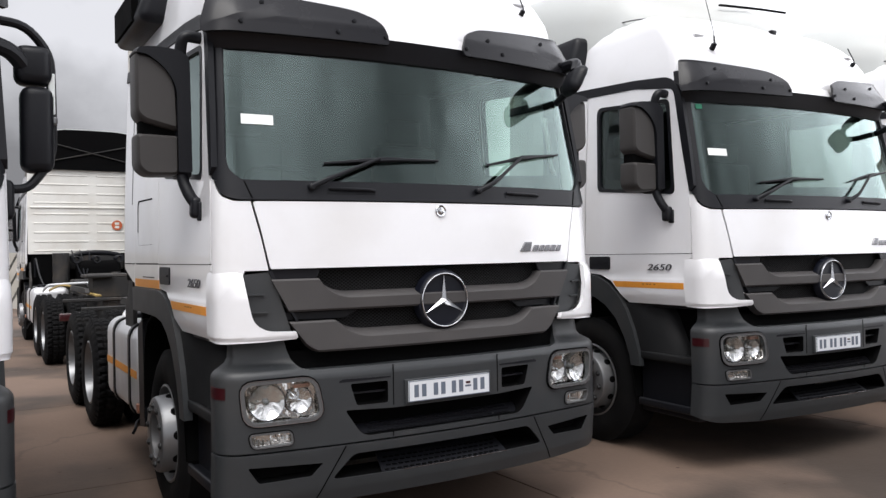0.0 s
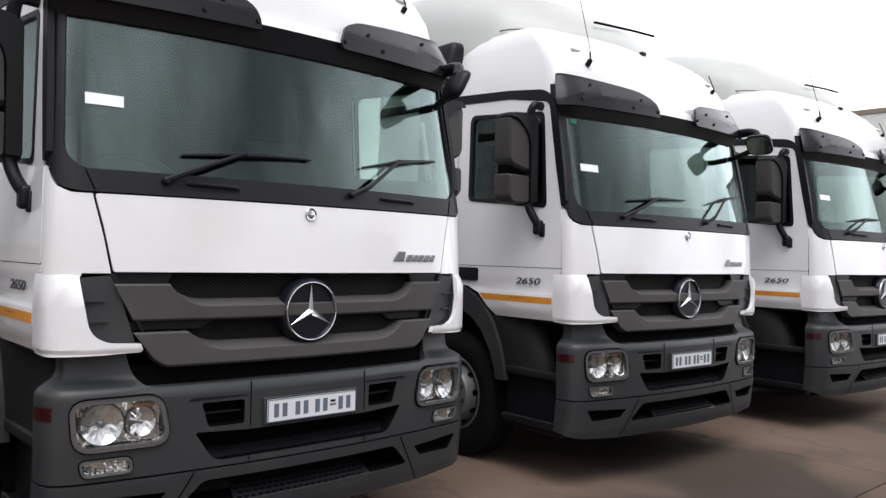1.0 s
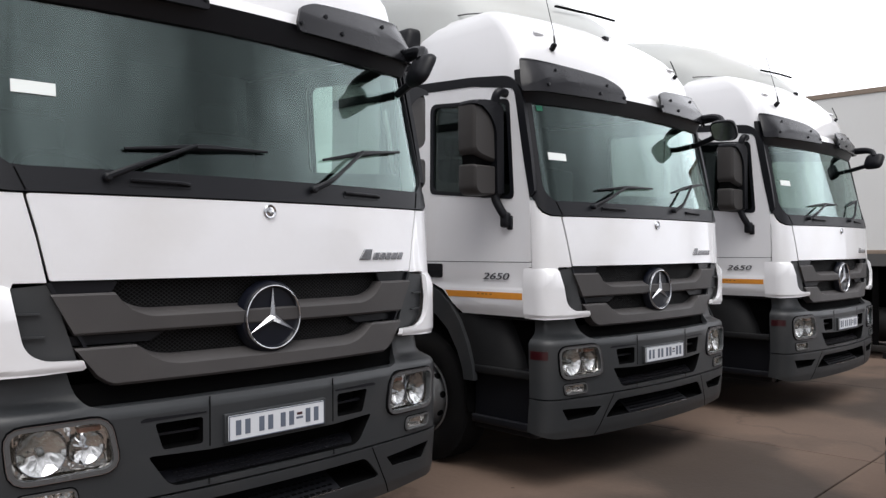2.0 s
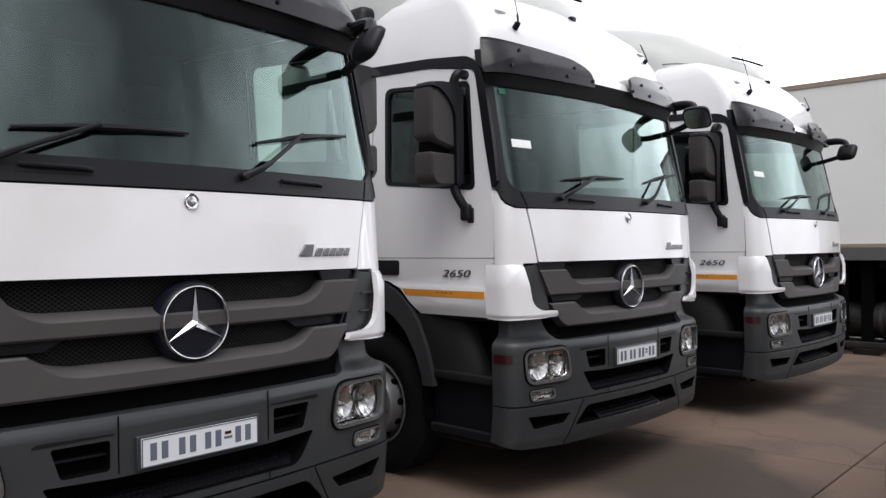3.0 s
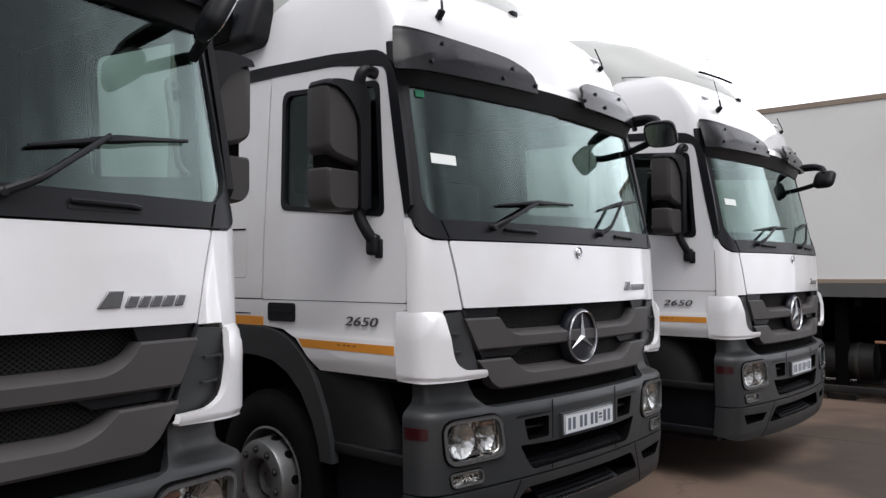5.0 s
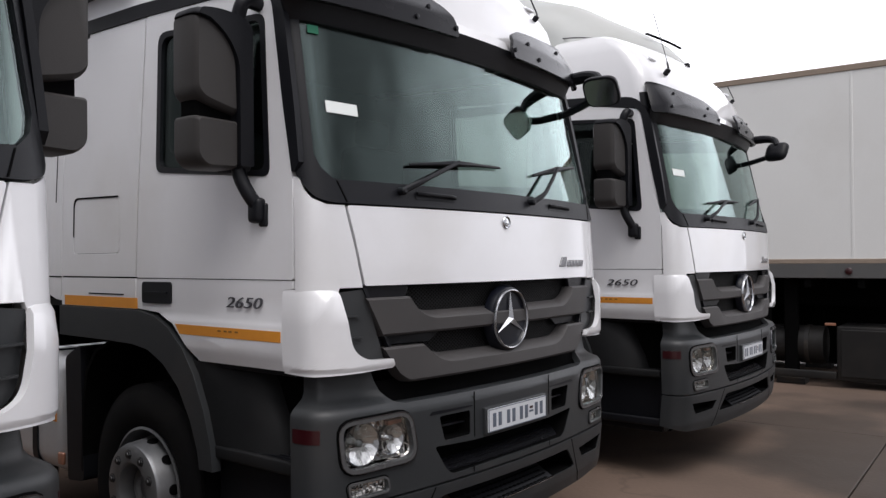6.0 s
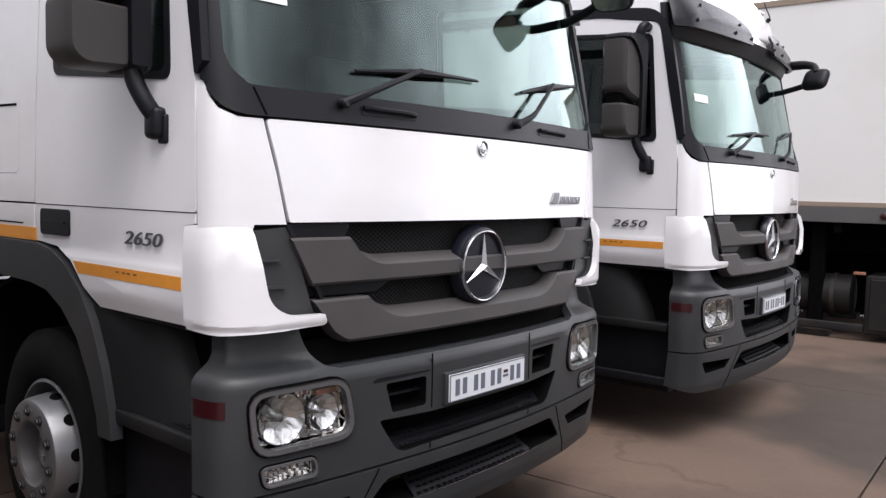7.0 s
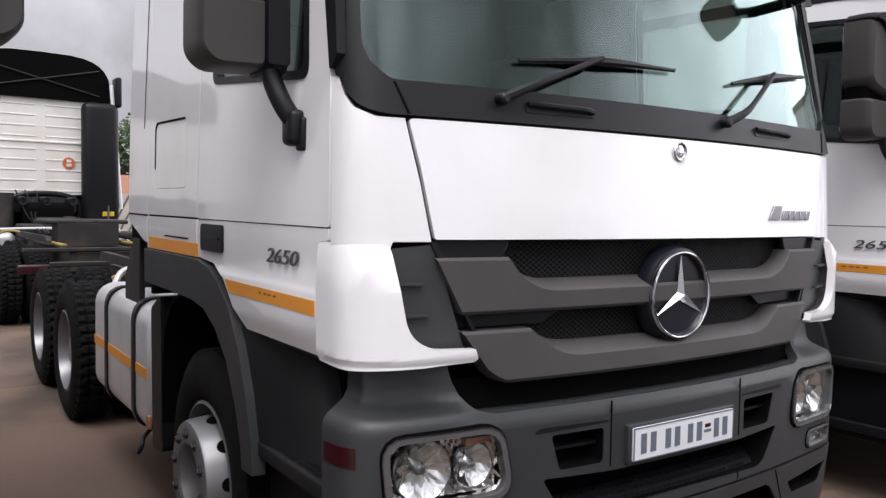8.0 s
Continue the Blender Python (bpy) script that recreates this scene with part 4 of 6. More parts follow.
    # ---- sun visor
    dark = fillet([(-1.20, 2.735), (-0.25, 2.735), (-0.252, 2.80), (-0.29, 2.885), (-0.42, 2.942), (-0.85, 2.98), (-1.20, 3.0)], [0.02, 0.02, 0.02, 0.05, 0.05, 0.05, 0.02])
    bulge = lambda s, z: 0.04 + 0.065 * max(0, min(1, (2.98 - z) / 0.14))
    for k in (-1, 1):
        v = part("visor_wing", skin(dark if k < 0 else mir(dark), (), front, bulge, 0.02), SMOKE, t, "smoked grey sun visor", 0.005)
        for s, z in ((-1.05, 2.79), (-0.95, 2.925), (-0.55, 2.78), (-0.45, 2.86), (-0.27, 2.78)):
            b = part("visor_screw", lathe([(0.012, 0.004), (0.012, -0.008), (0.002, -0.01)], 10, "y"), BLACK, v)
            b.location = front(-k * s, z, bulge(s, z) + 0.002)
    mid = [(-0.30, 2.775), (0.30, 2.775), (0.30, 2.86), (-0.30, 2.86)]
    part("visor_middle", skin(mid, (), front, lambda s, z: 0.02 + 0.05 * max(0, min(1, (2.9 - z) / 0.15)), 0.02), WHITE, t, "white middle of the sun visor")
    part("visor_lip", skin([(-1.20, 2.685), (1.20, 2.685), (1.20, 2.78), (-1.20, 2.78)], (), front, lambda s, z: 0.008 + 0.07 * (z - 2.685) / 0.095, 0.02), BLACK, t, "black strip under the visor")

    # ---- windscreen
    screen = fillet([(-1.16, 1.990), (1.16, 1.990), (1.145, 2.80), (-1.145, 2.80)], [0.11, 0.11, 0.03, 0.03])
    ws = part("windscreen", skin(screen, (), front, -0.004, 0.006), SCREEN, t, "green-tinted windscreen")
    ws.visible_shadow = False
    edge = fillet([(-1.175, 1.945), (1.175, 1.945), (1.16, 2.82), (-1.16, 2.82)], 0.05)
    part("screen_seal", skin(edge, [shrink(screen, 0.99)], front, 0.001, 0.02), BLACK, ws, "black windscreen border")
    part("sticker", skin([(-1.06, 2.286), (-0.91, 2.283), (-0.91, 2.335), (-1.06, 2.338)], (), front, 0.001, 0.003), PAPER, ws, "white paper sticker")
    band = fillet([(-1.235, 1.99), (-1.18, 1.915), (-1.10, 1.892), (1.10, 1.892), (1.18, 1.915), (1.235, 1.99)], [0.02, 0.05, 0.05, 0.05, 0.05, 0.02])
    cowl = part("wiper_panel", skin(band, (), front, 0.010, 0.03), BLACK, t, "black panel below the windscreen", 0.004)
    for k in (-1, 1):
        part("cowl_seam", skin([(k * 1.03 - 0.003, 1.896), (k * 1.03 + 0.003, 1.896), (k * 1.06 + 0.003, 1.984), (k * 1.06 - 0.003, 1.984)], (), front, 0.0125, 0.006), VOID, cowl)
    for x in (-0.52, 0.60):
        part("grip_recess", skin(fillet([(x - 0.14, 1.925), (x + 0.14, 1.925), (x + 0.12, 1.965), (x - 0.12, 1.965)], 0.015), (), front, 0.0125, 0.02), BLACK, cowl)
        part("grip", tube([front(x - 0.125, 1.95, 0.016), front(x - 0.09, 1.948, 0.026), front(x + 0.09, 1.945, 0.026), front(x + 0.125, 1.942, 0.016)], 0.009, 8), BLACK, cowl, "black grab handle")
    for px, pz, cx, cz, bx0, bz0, bx1, bz1 in ((-0.74, 1.955, -0.36, 2.11, -0.66, 2.085, 0.02, 2.125), (0.26, 1.955, 0.62, 2.17, 0.36, 2.115, 0.98, 2.215)):
        wp = part("wiper", tube([front(px, pz, 0.03), front(px + 0.1, pz + 0.04, 0.06), front(cx, cz, 0.05)], lambda f: 0.016 - 0.006 * f, 8), BLACK, t, "black windscreen wiper")
        part("blade", tube([front(bx0, bz0, 0.012), front((bx0 + bx1) / 2, (bz0 + bz1) / 2 + 0.01, 0.025), front(bx1, bz1, 0.012)], lambda f: 0.007 + 0.01 * (1 - abs(2 * f - 1)), 6), BLACK, wp)
        b = part("pivot", lathe([(0.018, 0.02), (0.018, -0.015), (0.010, -0.022), (0.002, -0.022)], 14, "y"), BLACK, wp)
        b.location = front(px, pz, 0.025)

    # ---- grille
    back = fillet([(-0.955, 1.54), (-0.70, 1.115), (0.70, 1.115), (0.955, 1.54)], 0.01)
    gr = part("grille", skin(back, (), front, -0.055, 0.03), MESH, t, "black mesh grille")
    frame1 = [(-0.950, 1.538), (-0.765, 1.16), (-0.775, 1.16), (-0.968, 1.538)]
    for zt, zd, zb, wt, wb, w0, w1, lip in ((1.495, 1.422, 1.326, 0.955, 0.868, 0.575, 0.715, 0.026), (1.278, 1.222, 1.116, 0.872, 0.755, 0.475, 0.625, 0.034)):
        part("grille_bar", bent_bar(zt, zd, zb, wt, wb, w0, w1, lip), BARGREY, gr, "matt dark grey bar with a stepped dip", 0, 28)
    for k in (-1, 1):
        part("grille_edge", skin(frame1 if k < 0 else mir(frame1), (), front, 0.004, 0.03), BLACK, gr)
        part("grille_infill", skin([(k * 0.952, 1.541), (k * 0.70, 1.541), (k * 0.72, 1.492), (k * 0.94, 1.492)][::1 if k > 0 else -1], (), front, -0.012, 0.02), SMOKE, gr, "", 0.004)
        part("grille_infill", skin([(k * 0.93, 1.322), (k * 0.50, 1.322), (k * 0.56, 1.283), (k * 0.90, 1.283)][::1 if k > 0 else -1], (), front, -0.03, 0.02), BLACK, gr, "", 0.004)
    # Near-black sheet painted as the shade between grille and bumper.
    part("air_gap", skin([(-0.88, 1.13), (-0.88, 1.0), (0.88, 1.0), (0.88, 1.13)], (), front, -0.07, 0.02), VOID, t, "black sheet for the shaded gap below the grille")
    star_badge(t, 1.352, 0.15)

    # ---- bumper
    shoulder = [(-1.335, 0.645), (-1.345, 1.188), (-0.890, 1.188)] + fillet([(-0.885, 1.18), (-0.872, 1.11), (-0.83, 1.045), (-0.77, 1.03)], [0, 0.05, 0.05, 0], 5)
    up = [(-a, b) for a, b in shoulder] + shoulder[::-1]
    soft = lambda s, z: 0.014 - 0.060 * math.sin(min(1, max(0, (z - 0.995) / 0.185)) * math.pi / 2)
    shelf = table([(0.985, 0.015), (1.005, 0.015), (1.022, 0.011), (1.04, -0.003), (1.075, -0.058), (1.10, -0.075), (1.19, -0.084)])

    def roll(s, z):
        f = max(0, min(1, (abs(s) - 0.80) / 0.16))
        f = f * f * (3 - 2 * f)
        return soft(s, z) * (1 - f) + shelf(z) * f

    lamp_l = fillet([(-1.096, 0.978), (-0.768, 0.984), (-0.73, 0.796), (-1.078, 0.790)], [0.05, 0.055, 0.06, 0.055])
    fog_l = fillet([(-1.068, 0.733), (-0.885, 0.735), (-0.876, 0.675), (-1.055, 0.672)], 0.02)
    vent_l = fillet([(-0.575, 0.945), (-0.365, 0.945), (-0.365, 0.83), (-0.54, 0.83)], 0.015)
    maw = fillet([(-0.605, 0.812), (-0.34, 0.800), (0.34, 0.800), (0.605, 0.812), (0.51, 0.670), (-0.51, 0.670)], [0.02, 0.02, 0.02, 0.02, 0.05, 0.05])
    holes = [lamp_l, mir(lamp_l), fog_l, mir(fog_l), vent_l, mir(vent_l), maw]
    bump = part("bumper", skin(up, holes, front, roll, 0.04), GREY, t, "dark grey plastic bumper", 0.012, 50)
    part("bumper_lip", skin([(-0.83, 1.02), (0.83, 1.02), (0.81, 1.046), (-0.81, 1.046)], (), front, lambda s, z: -0.001 - 0.06 * max(0, (z - 1.02) / 0.026), 0.02), GREY, bump, "rounded ledge of the bumper", 0, 60)
    # Vents and mouth carry their inner shade as near-black colour.
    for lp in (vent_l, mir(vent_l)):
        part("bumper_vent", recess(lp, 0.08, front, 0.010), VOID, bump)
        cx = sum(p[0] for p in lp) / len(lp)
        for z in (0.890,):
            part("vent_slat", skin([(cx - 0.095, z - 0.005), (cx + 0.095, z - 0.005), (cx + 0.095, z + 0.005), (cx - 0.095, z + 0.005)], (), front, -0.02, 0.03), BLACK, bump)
    mw = part("bumper_mouth", recess(maw, 0.14, front, 0.010, 0.97), VOID, bump, "air intake of the bumper in shade black")
    part("tread_step", skin([(-0.50, 0.676), (0.50, 0.676), (0.54, 0.715), (-0.54, 0.715)], (), front, lambda s, z: -0.02 - 1.6 * (z - 0.676), 0.012), BLACK, bump, "ribbed step")
    for lp in (lamp_l, mir(lamp_l)):
        lens_lamp("headlight", lp, t, 0.09, "twin headlight with clear lens")
    for lp in (fog_l, mir(fog_l)):
        lens_lamp("fog_light", lp, t, 0.05, "narrow fog lamp", False)
    for s in (-0.335, 0.335):
        part("bumper_seam", skin([(s - 0.0025, 0.815), (s + 0.0025, 0.815), (s + 0.0025, 1.028), (s - 0.0025, 1.028)], (), front, 0.0155, 0.004), VOID, bump)
        k = 1 if s > 0 else -1
        q = fillet([(k * 0.35, 0.968), (k * 0.615, 0.972), (k * 0.635, 0.962), (k * 0.632, 0.955), (k * 0.35, 0.961)], 0.004)
        part("pad_groove", skin(q if k < 0 else q[::-1], (), front, 0.0155, 0.004), BLACK, bump)
    for s in (-0.34, 0.34):
        part("bumper_seam", skin([(s - 0.003, 0.65), (s + 0.003, 0.65), (s + 0.003, 0.675), (s - 0.003, 0.675)], (), front, 0.0155, 0.004), VOID, bump)
    for k in (-1, 1):
        S = LEFT if k < 0 else RIGHT
        p = [(-1.325, 0.91), (-1.19, 0.91), (-1.19, 0.968), (-1.325, 0.968)]
        part("side_reflector", skin(p if k < 0 else mir(p), (), front, 0.017, 0.02), RED, bump, "dull red side marker")
    low_v = fillet([(-1.08, 0.575), (-0.72, 0.560), (-0.78, 0.498), (-1.03, 0.490)], 0.012)
    step_o = fillet([(-0.56, 0.588), (0.56, 0.588), (0.68, 0.465), (-0.68, 0.465)], [0.03, 0.03, 0.04, 0.04])
    lowp = [(-1.335, 0.41), (-1.1, 0.372), (-0.8, 0.355), (0.8, 0.355), (1.1, 0.372), (1.335, 0.41), (1.335, 0.635), (-1.335, 0.635)]
    lb = part("lower_bumper", skin(lowp, [low_v, mir(low_v), step_o], front, 0.018, 0.04), GREY, t, "dark grey lower bumper", 0.010)
    # Lower vents and step lining likewise get their shade from the colour.
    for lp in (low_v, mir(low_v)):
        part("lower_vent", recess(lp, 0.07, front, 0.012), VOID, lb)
    so = part("step_opening", skin(shrink(step_o, 1.02), [shrink(step_o, 0.985)], front, 0.010, 0.16), VOID, lb, "shade-black lining of the open step")
    part("tread_step", skin([(-0.40, 0.468), (0.40, 0.468), (0.39, 0.53), (-0.39, 0.53)], (), front, lambda s, z: 0.012 - 1.9 * (z - 0.468), 0.012), BLACK, lb, "perforated step plate")
    for owner, z0, zs, x1, d0 in ((mw, 0.676, (0.682, 0.695, 0.708), 0.46, -0.018), (so, 0.468, (0.474, 0.487, 0.50, 0.513), 0.37, 0.014)):
        bm = bmesh.new()
        for j, z in enumerate(zs):
            count, hw = (34, 0.009) if owner is mw else (20, 0.011)
            for i in range(count):
                x = -x1 + 2 * x1 * (i + 0.5 * (j % 2)) / count
                dep = d0 - (1.6 if owner is mw else 1.9) * (z - z0)
                p = front(x, z, dep + 0.002)
                box(bm, p.x - hw, p.x + hw, p.y - 0.007, p.y + 0.007, p.z - 0.001, p.z + 0.0025)
        st = part("tread_pattern", bm, SMOKE if owner is mw else VOID, bump if owner is mw else lb, "punched holes of the step")
        st["kind"] = "stuff"
    part("worn_edge", skin([(-0.28, 0.463), (0.40, 0.463), (0.40, 0.469), (-0.28, 0.469)], (), front, 0.0185, 0.012), DARKCHROME, lb, "step edge worn to bare metal", 0.002)
    for k in (-1, 1):
        q = [(k * 0.60, 0.634), (k * 0.607, 0.634), (k * 0.767, 0.362), (k * 0.76, 0.362)]
        part("bumper_seam", skin(q if k > 0 else q[::-1], (), front, 0.0195, 0.003), VOID, lb)
    # Masses added to block light below the cab; bay and sump painted shade black.
    part("underbody", a_box(-0.95, 0.95, 0.28, 2.2, 0.64, 1.15), VOID, t, "engine bay block in shade black")
    part("engine_sump", round_box(-0.42, 0.42, 0.75, 2.6, 0.34, 0.70, 0.05), VOID, t, "engine sump in shade black, added to block light")
    part("front_axle", round_box(-0.88, 0.88, 1.38, 1.56, 0.36, 0.52, 0.04), IRON, t, "front axle beam")
    part("gearbox", round_box(-0.33, 0.33, 2.6, 4.3, 0.42, 0.9, 0.06), IRON, t, "oily gearbox")

    # ---- number plate, drawn as bars
    pl = part("number_plate", a_box(-0.26, 0.26, -0.004, 0.006, 0.822, 0.932), PLATE, t, "white number plate", 0.003)
    for x in (-0.213, -0.166, -0.093, -0.046, 0.022, 0.069, 0.163, 0.211):
        part("plate_bar", a_box(x - 0.0135, x + 0.0135, -0.0055, -0.003, 0.844, 0.910), INK, pl)
    part("plate_crest", a_box(0.100, 0.130, -0.0055, -0.003, 0.886, 0.898), RED, pl, "small red crest")
    part("plate_crest", a_box(0.096, 0.134, -0.0055, -0.003, 0.868, 0.878), INK, pl)
    bm = a_box(-0.26, 0.26, -0.0052, -0.003, 0.822, 0.826)
    for q in ((-0.26, 0.26, 0.928, 0.932), (-0.26, -0.256, 0.826, 0.928), (0.256, 0.26, 0.826, 0.928)):
        box(bm, q[0], q[1], -0.0052, -0.003, q[2], q[3])
    part("plate_rim", bm, INK, pl, "dark rim of the plate")
    part("plate_holder", a_box(-0.275, 0.275, 0.004, 0.05, 0.812, 0.942), GREY, t, "", 0.004)

    # ---- front mirror on the roof corner
    fm = part("front_mirror", tube([front(1.12, 2.79, 0.05), (1.08, 0.16, 2.80), (1.02, 0.07, 2.77), (0.97, 0.04, 2.71)], lambda f: 0.040 - 0.012 * f, 10), BLACK, t, "black front mirror on a bent arm")
    bm = bmesh.new()
    rings = []
    oval = [(0.110 * math.copysign(abs(math.cos(a)) ** 0.55, math.cos(a)), 0.096 * math.copysign(abs(math.sin(a)) ** 0.55, math.sin(a))) for a in [2 * math.pi * q / 32 for q in range(32)]]
    for f, d in ((0.35, -0.040), (0.65, -0.034), (0.85, -0.022), (0.97, -0.004), (1.0, 0.012), (0.99, 0.024), (0.93, 0.026)):
        rings.append([bm.verts.new((u * f, d, w * f)) for u, w in oval])
    for p, q in zip(rings, rings[1:]):
        for i in range(32):
            bm.faces.new((p[i], p[(i + 1) % 32], q[(i + 1) % 32], q[i]))
    bm.faces.new(rings[0]), bm.faces.new(rings[-1])
    part("housing", bm, BLACK, fm, "rounded black mirror shell").matrix_local = MIRROR_AWAY
    bm = bmesh.new()
    ends = [[bm.verts.new((u * 0.88, d, w * 0.88)) for u, w in oval] for d in (0.025, 0.031)]
    for i in range(32):
        bm.faces.new((ends[0][i], ends[0][(i + 1) % 32], ends[1][(i + 1) % 32], ends[1][i]))
    bm.faces.new(ends[0]), bm.faces.new(ends[1])
    part("mirror_glass", bm, CHROME, fm, "mirror glass").matrix_local = MIRROR_AWAY
    part("stay", tube([(0.97, 0.05, 2.65), (1.0, 0.14, 2.61), front(1.08, 2.575, 0.0)], 0.024, 8), BLACK, fm)

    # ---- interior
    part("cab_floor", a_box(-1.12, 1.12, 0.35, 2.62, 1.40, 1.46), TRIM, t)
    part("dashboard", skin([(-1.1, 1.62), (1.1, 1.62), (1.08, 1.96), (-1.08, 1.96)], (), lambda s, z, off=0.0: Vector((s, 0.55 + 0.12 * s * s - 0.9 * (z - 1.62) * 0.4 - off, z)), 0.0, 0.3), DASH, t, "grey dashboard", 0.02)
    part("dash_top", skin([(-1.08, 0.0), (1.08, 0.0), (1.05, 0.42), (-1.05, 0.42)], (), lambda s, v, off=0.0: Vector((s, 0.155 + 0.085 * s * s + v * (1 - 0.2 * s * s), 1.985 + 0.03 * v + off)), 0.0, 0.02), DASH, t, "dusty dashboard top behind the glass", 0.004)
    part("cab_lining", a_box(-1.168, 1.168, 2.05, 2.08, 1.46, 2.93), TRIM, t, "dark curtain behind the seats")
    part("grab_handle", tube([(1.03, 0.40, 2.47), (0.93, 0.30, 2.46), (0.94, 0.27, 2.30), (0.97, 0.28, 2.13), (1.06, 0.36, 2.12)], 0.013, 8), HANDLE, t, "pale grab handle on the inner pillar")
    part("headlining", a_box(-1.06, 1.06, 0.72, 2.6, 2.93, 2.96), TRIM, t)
    for x in (-0.62, 0.62):
        s = part("seat", round_box(x - 0.27, x + 0.27, 1.05, 1.58, 1.62, 1.82, 0.06), SEAT, t, "dark fabric seat")
        part("seat_back", round_box(x - 0.26, x + 0.26, 1.52, 1.68, 1.78, 2.42, 0.06), SEAT, s)
        part("headrest", round_box(x - 0.14, x + 0.14, 1.56, 1.66, 2.44, 2.62, 0.04), SEAT, s)
    sw = part("steering_wheel", lathe([(0.235 + 0.018 * math.cos(a * math.pi / 4), 0.018 * math.sin(a * math.pi / 4)) for a in range(9)], 32, "z"), BLACK, t, "black steering wheel")
    sw.matrix_local = Matrix.Translation((-0.62, 0.80, 2.02)) @ pose(0, 0, 0, 35, 0, 0)

    # ---- back of the cab
    bw = part("rear_wall", a_box(-1.16, 1.16, 2.64, 2.69, 1.74, 3.42), CREAM, t, "cream ribbed cab back")
    # Near-black slab painted as the shade below the cab back.
    part("lower_wall", a_box(-1.10, 1.10, 2.60, 2.66, 1.15, 1.74), VOID, t, "black sheet for the shaded gap below the cab")
    for z in (1.80, 1.98, 2.16, 2.34, 2.52, 2.74, 2.92, 3.10, 3.28):
        for x0, x1 in ((-1.05, -0.08), (0.08, 1.05)):
            part("rib", round_box(x0, x1, 2.685, 2.699, z - 0.013, z + 0.013, 0.005, 1), CREAM, bw)
    rs = part("round_sticker", lathe([(0.10, 2.70), (0.10, 2.712), (0.075, 2.712), (0.072, 2.709), (0.002, 2.709)], 24, "y"), STICKER, bw, "round red-orange sticker")
    rs.location = (-0.45, 0, 2.30)
    for z in (2.24, 2.31):
        part("sticker_bar", a_box(-0.49, -0.41, 2.708, 2.7145, z, z + 0.05), CREAM, bw, "pale print on the sticker")
    part("wall_step", round_box(-1.12, 1.12, 2.685, 2.71, 2.63, 2.67, 0.01, 1), CREAM, bw)

    # ---- chassis
    for k in (-1, 1):
        part("chassis_rail", a_box(*sorted((k * 0.36, k * 0.45)), 1.2, 6.85, 0.72, 1.0), IRON, t, "dark steel chassis rail", 0.005)
        part("tail_light", round_box(*sorted((k * 0.62, k * 1.05)), 6.80, 6.88, 0.70, 0.82, 0.02), RED, t, "red tail lamp")
    for y in (2.4, 3.4, 5.4, 6.8):
        part("cross_member", a_box(-0.36, 0.36, y, y + 0.06, 0.76, 0.96), IRON, t)
    part("deck_plate", a_box(-0.55, 0.55, 2.85, 4.1, 1.0, 1.03), IRON, t)
    fw = part("fifth_wheel", lathe([(0.46, 1.31), (0.50, 1.33), (0.49, 1.365), (0.10, 1.37), (0.09, 1.33)], 40, "z"), IRON, t, "greasy fifth-wheel coupling plate")
    fw.location = (0, 5.3, 0)
    part("coupling_base", a_box(-0.40, 0.40, 5.05, 5.55, 1.0, 1.32), IRON, fw)
    part("rear_bar", a_box(-1.0, 1.0, 6.84, 6.90, 0.98, 1.03), IRON, t, "dark tail bar", 0.01)
    for y in (4.74, 6.09):
        part("axle", tube([(-0.8, y, 0.515), (0.8, y, 0.515)], 0.09, 12), IRON, t)
    for x, dx in ((0.1, 0.22), (0.25, 0.0), (0.4, -0.2)):
        part("air_line", tube([(x, 2.72, 1.80), (x, 2.95, 1.72), (x + dx * 0.5, 3.3, 1.30), (x + dx, 3.9, 1.22), (x + dx, 4.4, 1.12)], 0.014, 6), BLACK, t, "black air line")
    part("work_ramp", a_box(-0.52, -0.44, 4.3, 6.7, 1.04, 1.07), RAIL_YELLOW, t, "worn yellow guide rail", 0.006)
    part("work_ramp", a_box(0.44, 0.52, 4.3, 6.7, 1.04, 1.07), RAIL_YELLOW, t, "worn yellow guide rail", 0.006)
    part("deck_bar", tube([(-1.02, 3.95, 1.06), (-0.95, 4.02, 1.17), (-0.5, 4.08, 1.19), (0.5, 4.08, 1.19), (0.95, 4.02, 1.17), (1.02, 3.95, 1.06)], 0.022, 8), ALU, t, "pale deck bar")
    for k in (-1, 1):
        part("guide_hook", tube([(k * 0.50, 4.32, 1.07), (k * 0.62, 4.25, 1.16), (k * 0.80, 4.22, 1.16), (k * 0.95, 4.30, 1.08)], 0.022, 6), RAIL_YELLOW, t, "worn yellow guide hook")
    part("valve_box", round_box(-0.3, 0.2, 2.9, 3.3, 1.03, 1.35, 0.03), IRON, t, "dark valve box")
    part("battery_box", round_box(0.2, 0.52, 3.4, 4.0, 1.03, 1.25, 0.03), IRON, t, "dark box on the deck")
    for i, x in enumerate((-0.42, 0.0, 0.36)):
        coil = [(x + 0.07 * math.cos(a * 0.9), 2.86 + 0.012 * a, 1.62 + 0.07 * math.sin(a * 0.9)) for a in range(30)]
        part("coiled_hose", tube(coil, 0.012, 5), BLACK, t, "coiled air hose")
    part("air_tank", tube([(-0.30, 3.05, 1.24), (-0.30, 4.0, 1.24)], 0.13, 18), IRON, t, "dark air tank on the deck")
    part("cab_tilt_frame", tube([(-0.62, 2.80, 1.0), (-0.60, 2.80, 1.66), (-0.2, 2.82, 1.76), (0.3, 2.82, 1.74), (0.62, 2.80, 1.60), (0.62, 2.80, 1.0)], 0.05, 10), BLACK, t, "black cab mounting hoop")
    part("engine_cover", round_box(-0.45, 0.35, 2.70, 3.2, 1.05, 1.60, 0.12, 4), VOID, t, "near-black engine cover")
